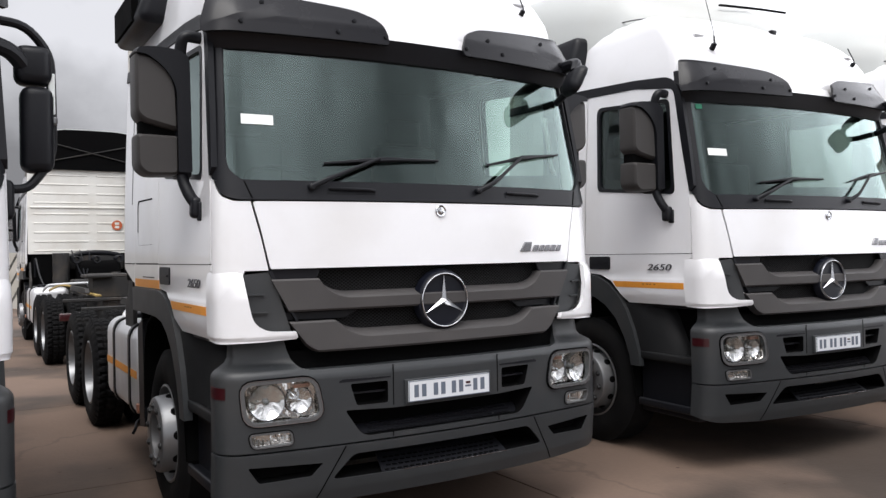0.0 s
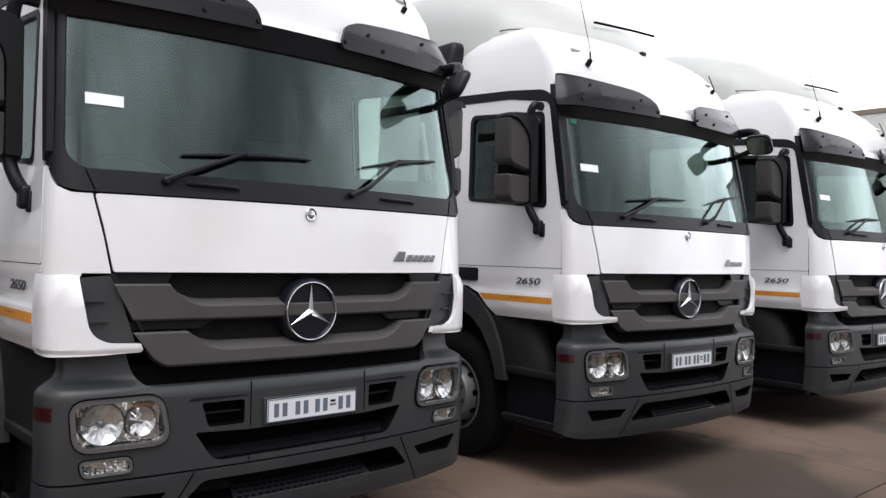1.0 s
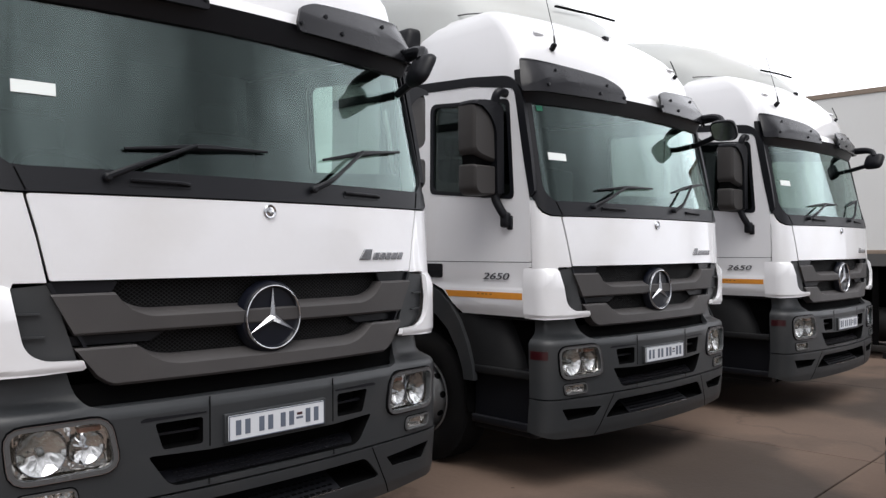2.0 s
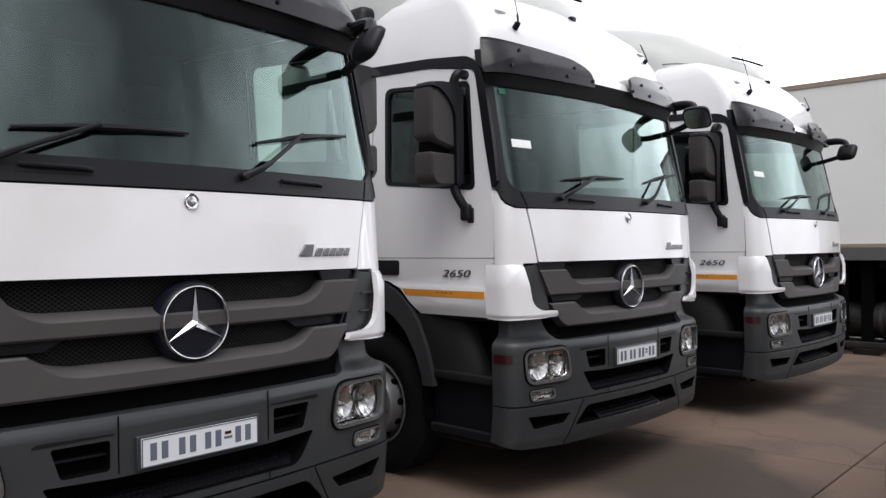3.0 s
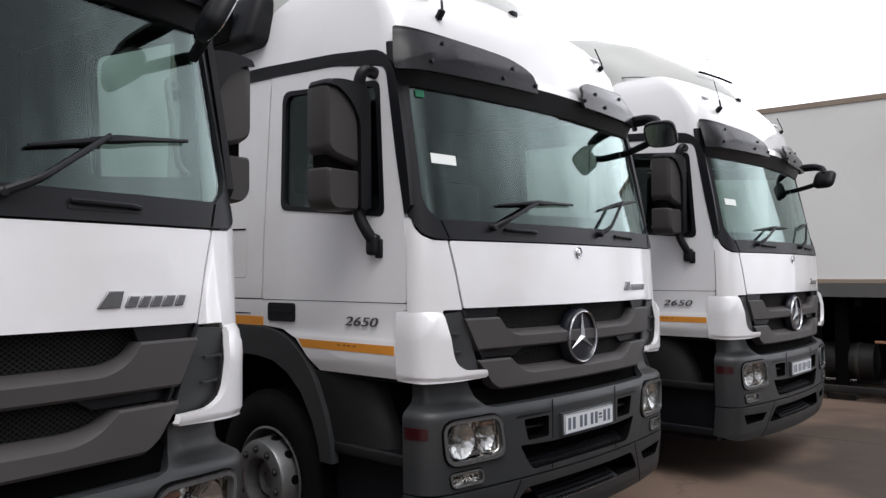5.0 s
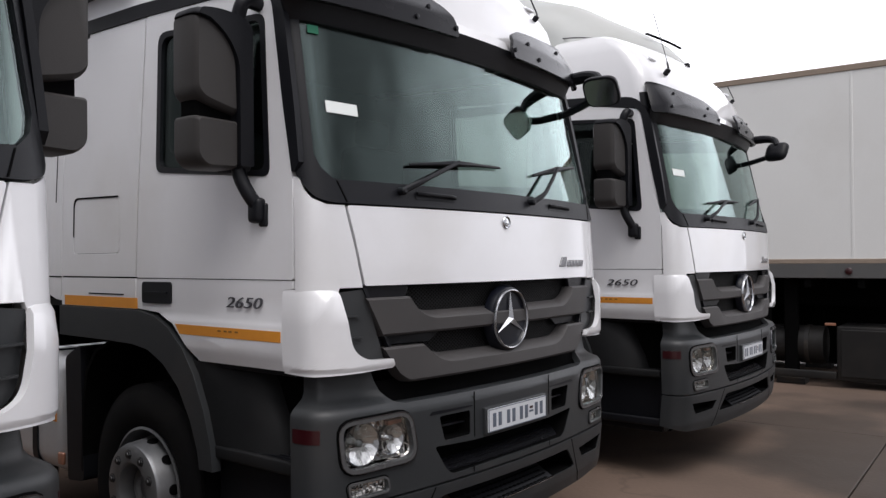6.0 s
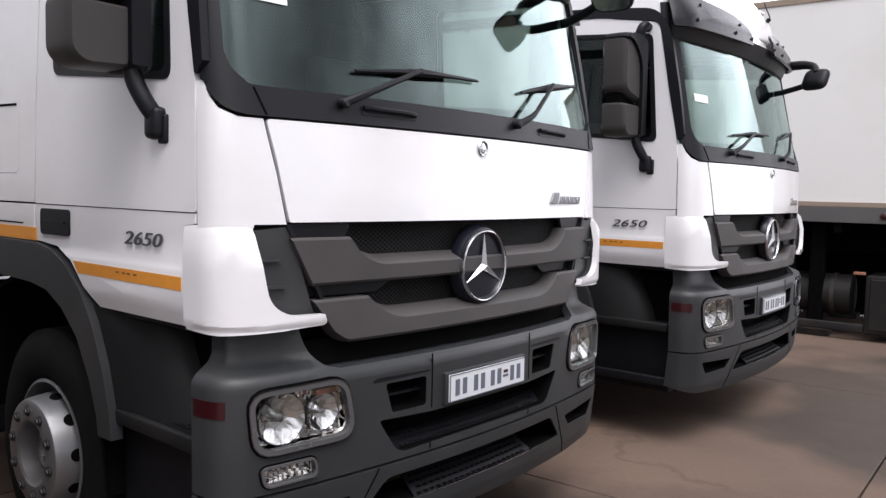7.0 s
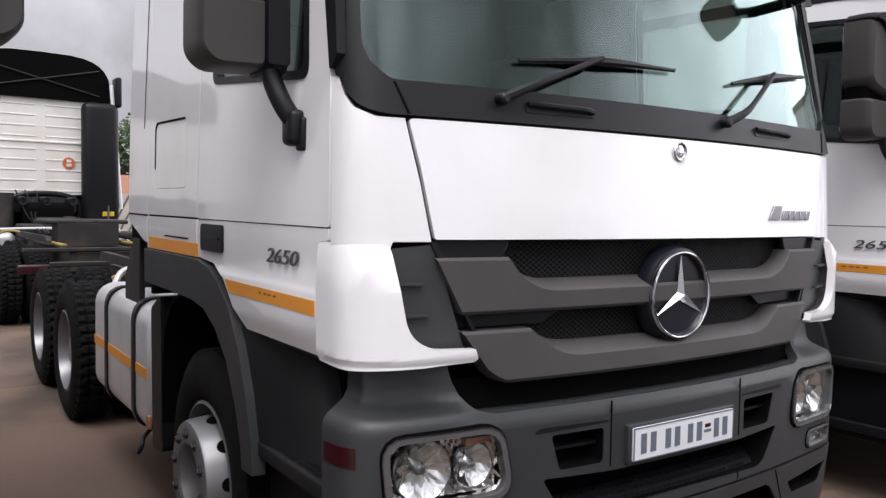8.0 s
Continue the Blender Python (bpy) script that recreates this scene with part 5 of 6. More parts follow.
    part("air_filter", tube([(0.62, 3.0, 1.05), (0.62, 3.0, 1.75)], 0.15, 18), IRON, t, "dark air filter drum")
    part("hose_holder", round_box(-0.55, 0.5, 2.72, 2.84, 1.42, 1.72, 0.03), IRON, t, "dark hose holder")
    for k in (-1, 1):
        part("coupling_wing", round_box(*sorted((k * 0.15, k * 0.55)), 5.2, 5.95, 1.31, 1.368, 0.02), IRON, t, "greasy coupling jaw")
        part("rear_mudguard", skin([(4.42, 1.10), (4.52, 1.16), (6.32, 1.16), (6.42, 1.10), (6.42, 1.08), (4.42, 1.08)], (), lambda y, z, off=0.0, k=k: Vector((k * 0.62 + k * off, y, z)), 0.01, 0.06), IRON, t, "narrow dark mudguard bracket")
    for k in (-1, 1):
        bm = bmesh.new()
        side = [(2.70, 1.0), (2.70, 1.47), (2.745, 1.58), (2.77, 1.58), (2.86, 1.42), (3.03, 1.22), (3.03, 1.0)]
        a = [bm.verts.new((k * 1.15, y, z)) for y, z in side]
        b = [bm.verts.new((k * 1.12, y, z)) for y, z in side]
        for i in range(len(side)):
            bm.faces.new((a[i], a[(i + 1) % len(side)], b[(i + 1) % len(side)], b[i]))
        bm.faces.new(a), bm.faces.new(b)
        part("guard_stay", bm, IRON, t, "dark stay plate behind the cab", 0.006)
        part("side_hose", tube([(k * 1.05, 2.74, 1.30), (k * 1.06, 2.80, 1.62), (k * 1.05, 2.95, 1.66), (k * 1.0, 3.15, 1.30), (k * 0.9, 3.3, 1.05)], 0.018, 7), BLACK, t, "black looped hose")
    # fuel tank and battery box
    for k in (-1, 1):
        bm = round_box(*sorted((k * 0.56, k * 1.19)), 2.30, 3.78, 0.43, 1.12, 0.12, 5)
        tank = part("fuel_tank", bm, ALU, t, "dull aluminium fuel tank with two straps")
        for y in (2.65, 3.32):
            part("strap", skin(fillet([(k * 0.55, 0.42), (k * 1.20, 0.42), (k * 1.20, 1.13), (k * 0.55, 1.13)][::k], 0.13, 6), [fillet([(k * 0.565, 0.435), (k * 1.185, 0.435), (k * 1.185, 1.115), (k * 0.565, 1.115)][::k], 0.12, 6)], lambda x, z, off=0.0, y=y: Vector((x, y - off, z)), 0.03, 0.06), BLACK, tank, "dark steel strap")
        part("tank_tape", a_box(*sorted((k * 1.188, k * 1.193)), 2.40, 3.68, 0.735, 0.79), ORANGE, tank, "orange reflective tape")
        part("strap_clamp", round_box(*sorted((k * 0.84, k * 1.06)), 3.24, 3.42, 1.10, 1.165, 0.012, 1), BLACK, tank, "black strap clamp")
        for x in (0.72, 0.90):
            part("top_rib", round_box(*sorted((k * (x - 0.03), k * (x + 0.03))), 2.36, 3.22, 1.112, 1.130, 0.008, 2), ALU, tank)
        for y in (2.65, 3.32):
            part("strap_bolt", tube([(k * 1.05, y + 0.03, 0.44), (k * 1.06, y + 0.03, 0.37)], 0.014, 6), IRON, tank)
        part("strap_tail", tube([(k * 1.10, 2.62, 0.43), (k * 1.16, 2.60, 0.38), (k * 1.17, 2.56, 0.35), (k * 1.19, 2.57, 0.31)], 0.012, 6), BLACK, tank, "loose strap end")
        c = part("filler_cap", lathe([(0.05, 1.10), (0.05, 1.16), (0.03, 1.17), (0.002, 1.17)], 20, "z"), BLACK, tank)
        c.location = (k * 0.95, 3.45, 0)
        part("marker_lamp", round_box(*sorted((k * 1.18, k * 1.205)), 2.30, 2.36, 0.50, 0.57, 0.01), AMBERDULL, tank)
    return t


truck_a = build_truck()
SPOTS = [pose(3.413, -0.112, 0, 0, 0, -2.98), pose(6.890, -0.351, 0, 0, 0, -1.71), pose(-3.30, 0.02, 0, 0, 0, 1.0), pose(0.05, 16.2, 0, 0, 0, 180), pose(3.95, 16.2, 0, 0, 0, 180)]
trucks = [truck_a] + [copy_thing(truck_a, m) for m in SPOTS]
for old in [c for c in trucks[3].children if c.name.startswith("mirror")]:
    if old.children[0].data.vertices[0].co.x > 0:
        for c in list(old.children_recursive):
            bpy.data.objects.remove(c)
        bpy.data.objects.remove(old)
add_tall_mirror(trucks[3])
for c in trucks[1].children:
    if c.name.startswith("front_mirror"):
        for q in c.children:
            if not q.name.startswith("stay"):
                q.matrix_local = MIRROR_OUT
tagged(trucks[3], "white tractor unit with a narrow black loop mirror")
part("visor_tag", skin([(-1.10, 2.635), (-1.05, 2.635), (-1.05, 2.672), (-1.10, 2.672)], (), front, 0.003, 0.003), TAG, trucks[1], "small green sticker under the visor")
# Pale brown bar in the right half of the step opening.
part("step_bracket", round_box(0.02, 0.36, 0.20, 0.23, 0.485, 0.535, 0.006, 1), RAIL_PALE, trucks[1], "pale bar behind the open step")
for back in (trucks[4], trucks[5]):
    part("side_edge", tube([(-1.13, 2.86, 3.72), (-1.20, 2.86, 2.8), (-1.29, 2.86, 1.50)], 0.035, 8), WHITE, back, "white slanting edge strip")
    part("intake_pipe", round_box(-1.24, -0.62, 2.73, 3.02, 1.24, 3.38, 0.13, 5), BLACK, back, "black upright intake pipe")
    part("side_fairing", round_box(-1.29, -1.19, 2.66, 2.98, 3.32, 3.86, 0.04, 3), BLACK, back, "black side piece of the roof deflector")
part("tail_marker", round_box(-1.13, -0.93, 3.018, 3.034, 1.37, 1.45, 0.006, 1), MARKER, trucks[5], "small yellow marker plate")
tagged(trucks[4], "white tractor unit parked tail-on in the back row")
tagged(trucks[5], "white tractor unit parked tail-on in the back row")

# ------------------------------------------------------------------ ground
def yard_material(name, base):
    """Worn concrete: big tonal patches, dark oil blots, fine grain, hairline cracks."""
    m = mat(name, base, 0.72, 0, 0.22, 0.45, 25, 0.5, 0, (0.035, 0.03, 0.027), 0.55, 0.35)
    n, l = m.node_tree.nodes, m.node_tree.links
    b = n["Principled BSDF"]
    src = b.inputs["Base Color"].links[0].from_socket
    geo = n.new("ShaderNodeNewGeometry")
    wob = n.new("ShaderNodeTexNoise")
    wob.inputs["Scale"].default_value, wob.inputs["Detail"].default_value = 1.6, 5
    l.new(geo.outputs["Position"], wob.inputs["Vector"])
    mixv = n.new("ShaderNodeMixRGB")
    mixv.inputs[0].default_value = 0.45
    l.new(geo.outputs["Position"], mixv.inputs[1])
    l.new(wob.outputs["Color"], mixv.inputs[2])
    vor = n.new("ShaderNodeTexVoronoi")
    vor.feature = "DISTANCE_TO_EDGE"
    vor.inputs["Scale"].default_value = 0.21
    l.new(mixv.outputs[0], vor.inputs["Vector"])
    thin = n.new("ShaderNodeMapRange")
    thin.inputs["From Min"].default_value, thin.inputs["From Max"].default_value = 0.0, 0.004
    thin.inputs["To Min"].default_value, thin.inputs["To Max"].default_value = 0.28, 0.0
    l.new(vor.outputs["Distance"], thin.inputs["Value"])
    spot = n.new("ShaderNodeTexNoise")
    spot.inputs["Scale"].default_value, spot.inputs["Detail"].default_value = 0.42, 7
    l.new(geo.outputs["Position"], spot.inputs["Vector"])
    oil = n.new("ShaderNodeMapRange")
    oil.inputs["From Min"].default_value, oil.inputs["From Max"].default_value = 0.47, 0.57
    oil.inputs["To Max"].default_value = 0.72
    l.new(spot.outputs["Fac"], oil.inputs["Value"])
    top = n.new("ShaderNodeMath")
    top.operation = "MAXIMUM"
    l.new(thin.outputs[0], top.inputs[0])
    l.new(oil.outputs[0], top.inputs[1])
    shift = n.new("ShaderNodeVectorMath")
    shift.operation, shift.inputs[1].default_value = "MULTIPLY_ADD", (0.7, 0.7, 0.0)
    l.new(wob.outputs["Color"], shift.inputs[0])
    l.new(geo.outputs["Position"], shift.inputs[2])
    worst = top.outputs[0]
    for x, y, r in ((4.42, -0.34, 0.26), (4.35, 0.62, 0.32), (3.15, -1.1, 0.22), (-0.9, 0.9, 0.5), (-2.0, 1.6, 0.6), (6.4, -1.6, 0.35)):
        far = n.new("ShaderNodeVectorMath")
        far.operation, far.inputs[1].default_value = "DISTANCE", (x + 0.35, y + 0.35, 0)
        l.new(shift.outputs["Vector"], far.inputs[0])
        blot = n.new("ShaderNodeMapRange")
        blot.inputs["From Min"].default_value, blot.inputs["From Max"].default_value = r * 0.85, r * 1.1
        blot.inputs["To Min"].default_value, blot.inputs["To Max"].default_value = 0.62, 0.0
        l.new(far.outputs["Value"], blot.inputs["Value"])
        both = n.new("ShaderNodeMath")
        both.operation = "MAXIMUM"
        l.new(worst, both.inputs[0])
        l.new(blot.outputs[0], both.inputs[1])
        worst = both.outputs[0]
    mx = n.new("ShaderNodeMixRGB")
    mx.inputs[2].default_value = (0.030, 0.024, 0.020, 1)
    l.new(worst, mx.inputs[0])
    l.new(src, mx.inputs[1])
    l.new(mx.outputs[0], b.inputs["Base Color"])
    bits = n.new("ShaderNodeTexVoronoi")
    bits.inputs["Scale"].default_value = 2.6
    l.new(geo.outputs["Position"], bits.inputs["Vector"])
    near = n.new("ShaderNodeMapRange")
    near.inputs["From Min"].default_value, near.inputs["From Max"].default_value = 0.035, 0.05
    near.inputs["To Min"].default_value, near.inputs["To Max"].default_value = 0.75, 0.0
    l.new(bits.outputs["Distance"], near.inputs["Value"])
    grit = n.new("ShaderNodeMixRGB")
    grit.inputs[2].default_value = (0.045, 0.022, 0.014, 1)
    l.new(near.outputs[0], grit.inputs[0])
    l.new(mx.outputs[0], grit.inputs[1])
    l.new(grit.outputs[0], b.inputs["Base Color"])
    damp = n.new("ShaderNodeMapRange")
    damp.inputs["From Min"].default_value, damp.inputs["From Max"].default_value = 0.45, 0.68
    damp.inputs["To Min"].default_value, damp.inputs["To Max"].default_value = 0.9, 0.62
    l.new(spot.outputs["Fac"], damp.inputs["Value"])
    l.new(damp.outputs[0], b.inputs["Roughness"])
    return m


GROUND = yard_material("yard_concrete", (0.152, 0.105, 0.080))
DUST = mat("yard_edge_soil", (0.05, 0.042, 0.036), 0.9, 0, 0.3, 0.8, 20, 0.3, 0, None, 0, 0.2)
bm = bmesh.new()
bmesh.ops.create_grid(bm, x_segments=2, y_segments=2, size=900)
for v in bm.verts:
    v.co.z = -0.03
ground = tagged(part("ground", bm, DUST), "brown-grey concrete yard with cracks and oil stains", "ground", "", "structure")

# ------------------------------------------------------------------ trailer
TRAILERWHITE = mat("trailer_panel", (0.78, 0.785, 0.775), 0.5, 0, 0.04, 1.2, 30, 0, 0, (0.5, 0.47, 0.42), 0.3)
LOCKER = mat("locker_paint", (0.012, 0.0115, 0.0115), 0.55, 0, 0.2, 3, 60, 0.1, 0, (0.05, 0.042, 0.035), 0.3, 0.3)
RAIL = mat("rusty_rail", (0.30, 0.24, 0.19), 0.7, 0.1, 0.25, 5, 60, 0.1)


def build_trailer():
    t = empty("box_trailer", "long white box trailer with grey floor beam", "trailer")
    y0, y1 = -1.6, 11.6
    part("box_body", a_box(0, 2.5, y0, y1, 1.60, 4.02), TRAILERWHITE, t, "white box body", 0.01)
    for i in range(6):
        y = y0 + 1.1 + i * 2.2
        part("panel_joint", a_box(-0.006, 0.002, y - 0.015, y + 0.015, 1.62, 4.0), TRAILERWHITE, t, "", 0.003)
    part("roof_rail", a_box(-0.015, 2.515, y0 - 0.02, y1 + 0.02, 4.0, 4.08), RAIL, t, "worn top rail", 0.008)
    part("edge_rail", a_box(-0.022, -0.001, y0 - 0.02, y1, 1.575, 1.635), RAIL, t, "rusty bottom rail", 0.006)
    beam = part("floor_beam", a_box(-0.02, 2.52, y0 - 0.02, y1 + 0.02, 1.39, 1.576), BEAM, t, "grey floor beam", 0.006)
    for i, y in enumerate((-0.45, 2.0, 4.5, 7.0)):
        part("side_lamp", lathe([(0.045, -0.02), (0.045, -0.035), (0.03, -0.045), (0.002, -0.045)], 16, "x"), RED if i == 0 else AMBER, beam, "round side lamp").location = (0, y, 1.48)
    # Rails, legs, posts and bearers have the underfloor shade put into their colour.
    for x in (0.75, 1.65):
        part("frame_rail", a_box(x, x + 0.12, y0 + 0.2, y1 - 0.1, 1.0, 1.39), VOID, t, "chassis rail in shade black")
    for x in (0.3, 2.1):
        leg = part("landing_leg", a_box(x - 0.14, x, 0.2, 0.36, 0.08, 1.39), VOID, t, "landing leg in shade black", 0.01)
        part("leg_foot", a_box(x - 0.2, x + 0.06, 0.1, 0.46, 0.0, 0.08), IRON, leg, "", 0.01)
    lock = part("side_locker", round_box(0.03, 0.75, -1.45, -0.29, 0.09, 0.78, 0.02), LOCKER, t, "dark grey side locker")
    part("locker_lid", round_box(0.018, 0.034, -1.40, -0.34, 0.14, 0.74, 0.008, 1), LOCKER, lock)
    part("side_rail", round_box(0.02, 0.07, -0.285, 6.3, 0.10, 0.20, 0.012), LOCKER, t, "dark lower side rail")
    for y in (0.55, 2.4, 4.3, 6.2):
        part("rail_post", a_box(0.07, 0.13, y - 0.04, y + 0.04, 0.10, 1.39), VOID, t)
    tk = part("air_tank", tube([(0.42, -0.1, 0.50), (0.42, 1.35, 0.50)], 0.25, 22), LOCKER, t, "dark air tank below the floor")
    for y in (0.1, 0.62, 1.15):
        part("strap", lathe([(0.245, y - 0.025), (0.262, y - 0.025), (0.262, y + 0.025), (0.245, y + 0.025)], 22, "y"), IRON, tk).location = (0.42, 0, 0.50)
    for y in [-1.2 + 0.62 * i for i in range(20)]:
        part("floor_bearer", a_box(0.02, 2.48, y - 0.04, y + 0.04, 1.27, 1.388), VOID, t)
    # Added black sheet, stands for the shade beneath the floor.
    part("far_wall", a_box(2.30, 2.36, -1.4, 6.3, 0.02, 1.38), VOID, t, "added black sheet for the shade under the trailer")
    part("reflector", round_box(0.0, 0.022, -0.29, -0.16, 0.785, 0.82, 0.006, 1), AMBERDULL, t, "small amber reflector")
    for y in (7.0, 8.3, 9.6):
        for x in (0.2, 2.3):
            w = new("wheel")
            w.parent, w.location = t, (x, y, 0.515)
            part("tyre", wheel_tyre(0.34, False), RUBBER, w)
            part("rim", lathe([(0.30, -0.15), (0.29, -0.16), (0.27, -0.10), (0.2, -0.05), (0.12, -0.1), (0.002, -0.1)], 32), STEEL, w)
    return t


trailer = build_trailer()
trailer.location = (11.0, 0, 0)

# ------------------------------------------------------------------ pick-up
CARWHITE = mat("pickup_paint", (0.78, 0.78, 0.77), 0.28, 0, 0.03, 2, 40, 0, 0.7)
TAILRED = mat("tail_lens", (0.22, 0.008, 0.011), 0.15, 0, 0.1, 6, 60, 0, 0.6)


DULLAMBER = mat("weathered_amber_lens", (0.36, 0.10, 0.015), 0.2, 0, 0.1, 6, 60, 0, 0.5)


def build_pickup():
    """Rear at x = 0, nose towards +x, left flank at y = 0."""
    t = empty("pickup_truck", "white pick-up with red tail lamps and grey bumper", "pickup")
    bm = round_box(0.0, 1.55, -1.72, 0.0, 0.62, 1.36, 0.05, 4)
    bed = part("load_bed", bm, CARWHITE, t, "white load bed")
    part("tailgate_seam", a_box(-0.002, 0.02, -1.50, -0.22, 0.80, 0.81), VOID, bed)
    part("tailgate_handle", round_box(-0.02, 0.03, -0.98, -0.74, 1.08, 1.15, 0.012), BLACK, bed, "black tailgate handle")
    bm = round_box(0.005, 1.6, -1.715, -0.005, 1.368, 2.02, 0.05, 4)
    for v in bm.verts:
        f = max(0, v.co.z - 1.38)
        v.co.x += 0.14 * f if v.co.x < 0.8 else 0
        v.co.y = -0.86 + (v.co.y + 0.86) * (1 - 0.30 * f)
    can = part("canopy", bm, CARWHITE, t, "white load canopy")
    part("canopy_seal", a_box(0.012, 1.58, -1.705, -0.015, 1.355, 1.372), BLACK, can, "black rubber seal")
    part("canopy_handle", round_box(-0.005, 0.03, -0.36, -0.16, 1.46, 1.49, 0.008), DARKCHROME, can, "small catch")
    bm = round_box(1.58, 4.95, -1.72, 0.0, 0.50, 1.22, 0.12, 4)
    part("body", bm, CARWHITE, t, "white body")
    bm = round_box(1.6, 3.4, -1.62, -0.10, 1.1, 1.80, 0.14, 4)
    for v in bm.verts:
        if v.co.z > 1.4 and v.co.x > 2.8:
            v.co.x -= 0.5
    cabp = part("cab", bm, CARWHITE, t, "white cab")
    part("cab_window", a_box(1.75, 2.75, -1.615, -0.105, 1.32, 1.68), VOID, cabp, "dark side windows")
    for y in (-1.62, -0.10):
        lamp = part("tail_lamp", round_box(-0.015, 0.12, y - 0.10, y + 0.10, 0.80, 1.20, 0.03), TAILRED, t, "tall red tail lamp")
        part("indicator", round_box(-0.021, 0.05, y - 0.09, y + 0.104, 0.96, 1.045, 0.01), DULLAMBER, lamp, "amber indicator band")
        part("reverse_lamp", round_box(-0.021, 0.05, y - 0.09, y + 0.104, 0.865, 0.94, 0.01), SILVER, lamp, "clear reversing lamp")
    part("rear_bumper", round_box(-0.13, 0.05, -1.74, 0.02, 0.555, 0.72, 0.04, 3), BEAM, t, "grey rear bumper")
    part("bumper_pad", round_box(-0.125, 0.04, -1.73, 0.015, 0.70, 0.765, 0.02, 2), BLACK, t, "black step pad on the bumper")
    part("bumper_foot", round_box(-0.08, 0.10, -1.66, -0.06, 0.46, 0.57, 0.03), BLACK, t)
    for x in (0.85, 3.95):
        for y in (-1.56, -0.16):
            w = new("wheel")
            w.parent, w.location, w.scale = t, (x, y, 0.346), (0.78, 0.78, 0.78)
            w.rotation_euler = (0, 0, math.pi / 2)
            part("tyre", wheel_tyre(0.29, False), RUBBER, w)
            part("rim", lathe([(0.30, 0.13), (0.29, 0.14), (0.27, 0.10), (0.2, 0.12), (0.002, 0.12)], 32), STEEL, w)
            part("rim", lathe([(0.30, -0.13), (0.29, -0.14), (0.27, -0.10), (0.2, -0.12), (0.002, -0.12)], 32), STEEL, w)
    return t


pickup = build_pickup()
pickup.matrix_world = pose(1.945, -2.062, 0.06, 0, 0, -1.0)

# ------------------------------------------------------------------ far edge of the yard
LEAF = mat("leaf_green", (0.045, 0.075, 0.03), 0.7, 0, 0.45, 1.5, 30, 0, 0, None, 0, 0.2)
BARK = mat("bark", (0.08, 0.06, 0.045), 0.9, 0, 0.3, 4, 40, 0.3)
BRICK = mat("far_brick", (0.26, 0.12, 0.08), 0.8, 0, 0.2, 2, 40, 0.2)
PALE = mat("weathered_board", (0.42, 0.40, 0.36), 0.8, 0, 0.2, 2, 40, 0.1, 0, (0.2, 0.2, 0.13), 0.5)
FENCE = mat("fence_paint", (0.14, 0.135, 0.125), 0.7, 0, 0.2, 2, 40, 0.1)


def build_tree(x, y, h, seed):
    rnd = random.Random(seed)
    t = empty("tree", "leafy green tree behind the yard fence", "tree", "trees behind the yard")
    trunk = part("trunk", tube([(0, 0, 0), (0.1, 0.05, h * 0.3), (-0.05, 0.1, h * 0.55), (0.1, 0, h * 0.85)], lambda f: 0.22 * (1 - 0.8 * f), 8), BARK, t, "brown trunk")
    tips = []
    for i in range(7):
        a = i * 0.9 + rnd.random()
        z = h * (0.35 + 0.07 * i)
        r = h * (0.34 - 0.02 * i)
        p = (r * math.cos(a), r * math.sin(a), z + h * 0.14)
        tips.append(p)
        part("limb", tube([(0.05, 0.05, z), (p[0] * 0.5, p[1] * 0.5, z + h * 0.04), p], lambda f: 0.09 * (1 - 0.8 * f), 6), BARK, trunk)
    tips.append((0, 0, h * 0.9))
    bm = bmesh.new()
    for p in tips:
        for _ in range(260):
            d = Vector((rnd.gauss(0, 1), rnd.gauss(0, 1), rnd.gauss(0, 0.8)))
            c = Vector(p) + d.normalized() * h * 0.19 * rnd.random() ** 0.4
            u = Vector((rnd.gauss(0, 1), rnd.gauss(0, 1), rnd.gauss(0, 1))).normalized()
            w = u.orthogonal().normalized()
            s = 0.10 + 0.12 * rnd.random()
            bm.faces.new([bm.verts.new(c + q) for q in (u * s, w * s * 0.5, -u * s, -w * s * 0.5)])
    part("crown", bm, LEAF, t, "uneven leafy crown")
    t.location = (x, y, 0)
    return t


for x, y, h, sd in ((13.6, 40.5, 5.8, 1), (11.2, 42.5, 5.0, 2), (16.2, 43.0, 5.6, 3)):
    build_tree(x, y, h, sd)


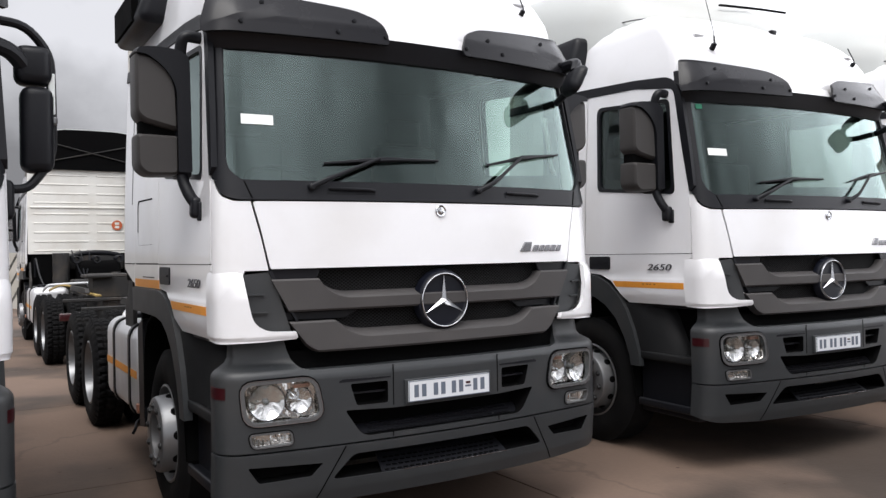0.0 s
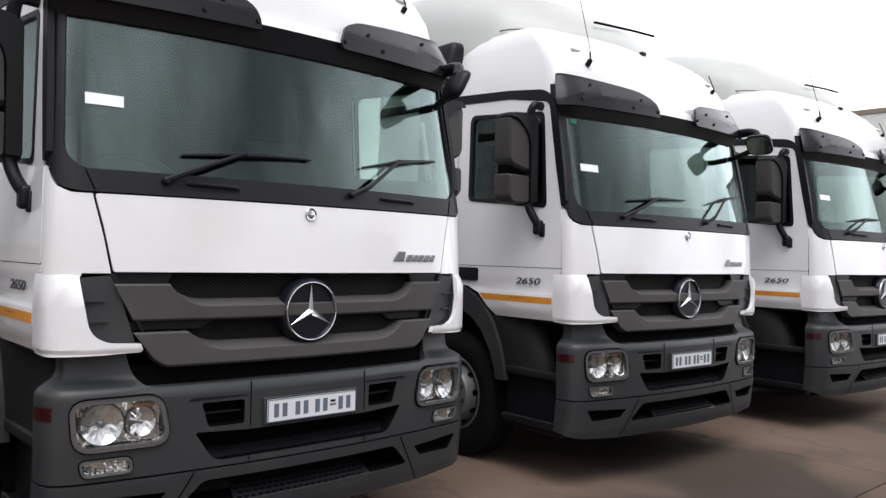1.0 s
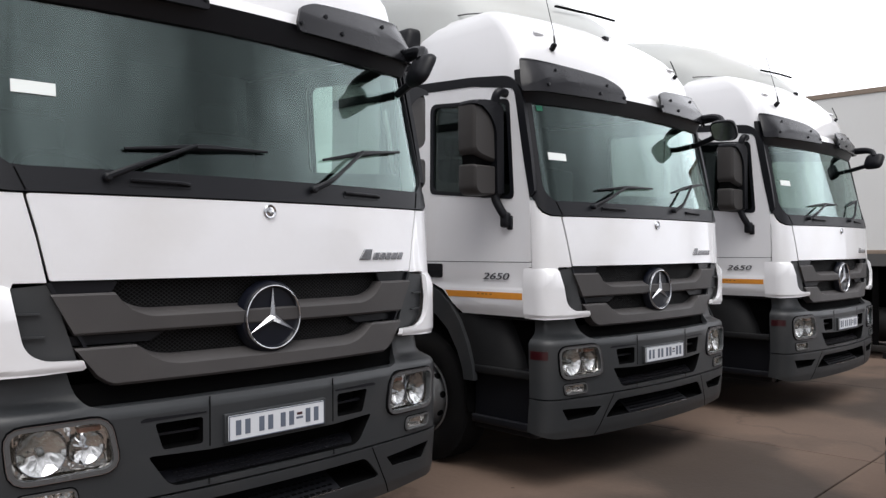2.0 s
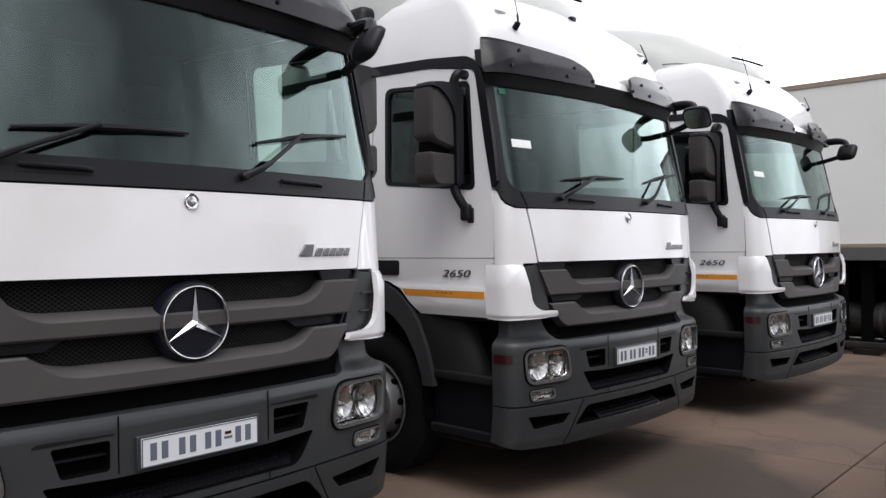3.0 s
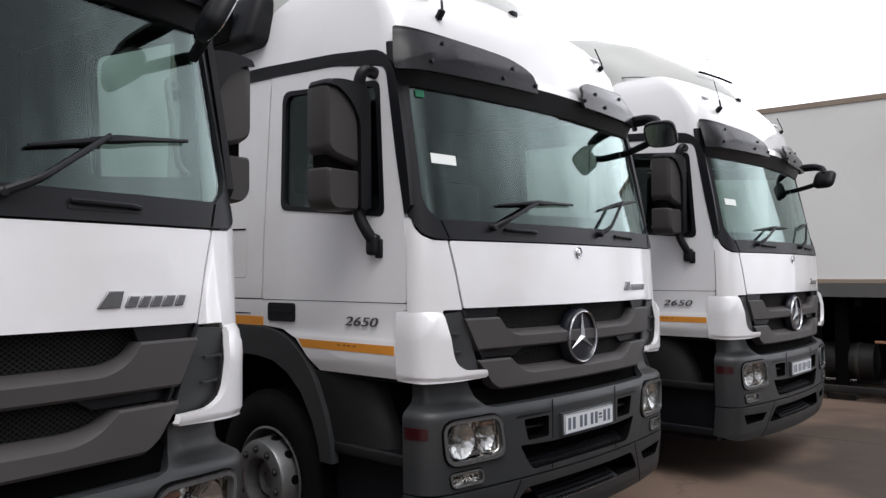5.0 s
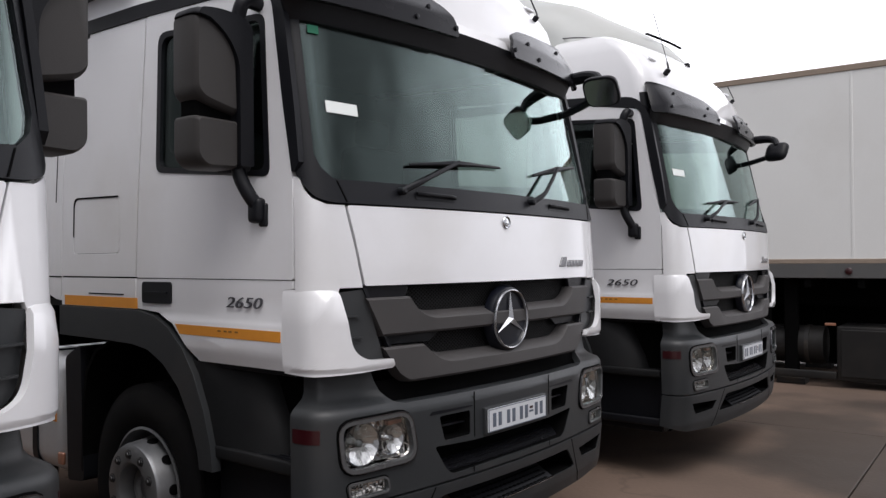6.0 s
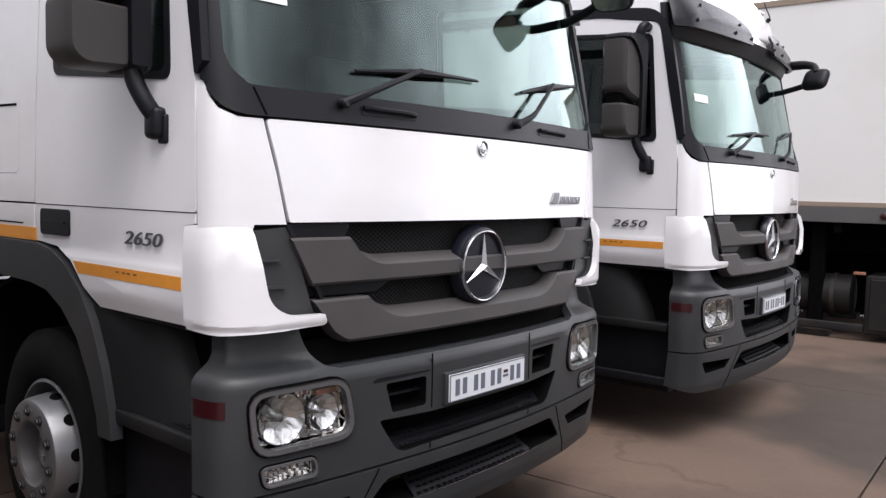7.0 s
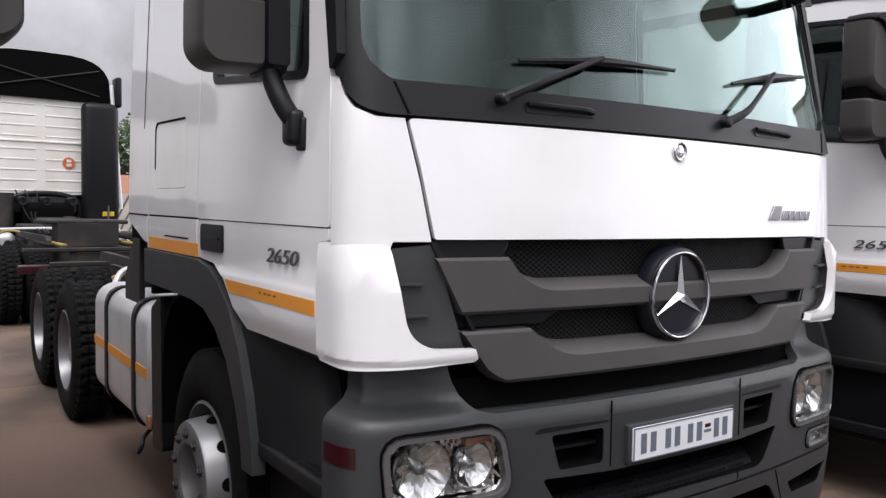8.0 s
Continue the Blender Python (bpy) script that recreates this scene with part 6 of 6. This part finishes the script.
def build_shed():
    t = empty("brick_shed", "low brick building with a rusty roof", "shed")
    part("wall", a_box(-4, 4, 0, 4, 0, 1.95), BRICK, t, "red brick wall")
    bm = bmesh.new()
    v = [bm.verts.new(p) for p in ((-4.3, -0.3, 1.9), (4.3, -0.3, 1.9), (4.3, 2, 2.75), (-4.3, 2, 2.75), (4.3, 4.3, 1.9), (-4.3, 4.3, 1.9))]
    bm.faces.new((v[0], v[1], v[2], v[3]))
    bm.faces.new((v[3], v[2], v[4], v[5]))
    bm.faces.new((v[1], v[4], v[2]))
    bm.faces.new((v[0], v[3], v[5]))
    bm.faces.new((v[0], v[5], v[4], v[1]))
    part("roof", bm, BRICK, t, "reddish sheet roof")
    t.location = (11.5, 31.0, 0)
    return t


build_shed()


def build_fence():
    t = empty("board_fence", "pale slanting board fence along the yard", "fence")
    # Added dark sheet, stands for the shade in the gaps between boards.
    part("backing_board", a_box(-8, 26, 0.03, 0.06, 0.0, 1.86), FENCE, t, "dark sheet added to shade the gaps")
    for z in (0.4, 1.5):
        part("cross_rail", a_box(-8, 26, 0.0, 0.03, z, z + 0.06), FENCE, t)
    first = None
    for i in range(112):
        if first is None:
            bm = a_box(-0.115, 0.115, -0.02, 0.0, 0.0, 1.9)
            for v in bm.verts:
                v.co.x += 0.5 * v.co.z
            first = part("pale", bm, PALE, t, "weathered pale board")
            ob = first
        else:
            ob = new("pale", first.data)
            ob.parent = t
        ob.location = (-8.9 + i * 0.305, 0, 0)
    t.location = (0, 27.0, 0)
    return t


build_fence()

# ------------------------------------------------------------------ concrete slabs of the yard
slab = None
STEP = 3.6
for i in range(-3, 6):
    for j in range(-3, 8):
        if slab is None:
            bm = a_box(-STEP / 2 + 0.006, STEP / 2 - 0.006, -STEP / 2 + 0.006, STEP / 2 - 0.006, -0.03, 0.0)
            bmesh.ops.bevel(bm, geom=[e for e in bm.edges if all(v.co.z > -0.01 for v in e.verts)], offset=0.004, segments=1, affect="EDGES")
            slab = part("concrete_slab", bm, GROUND, ground)
            ob = slab
        else:
            ob = new("concrete_slab", slab.data)
            ob.parent = ground
        ob.location = (4.64 + STEP * (i - 0.5), 6.0 + STEP * (j - 1.5), 0)
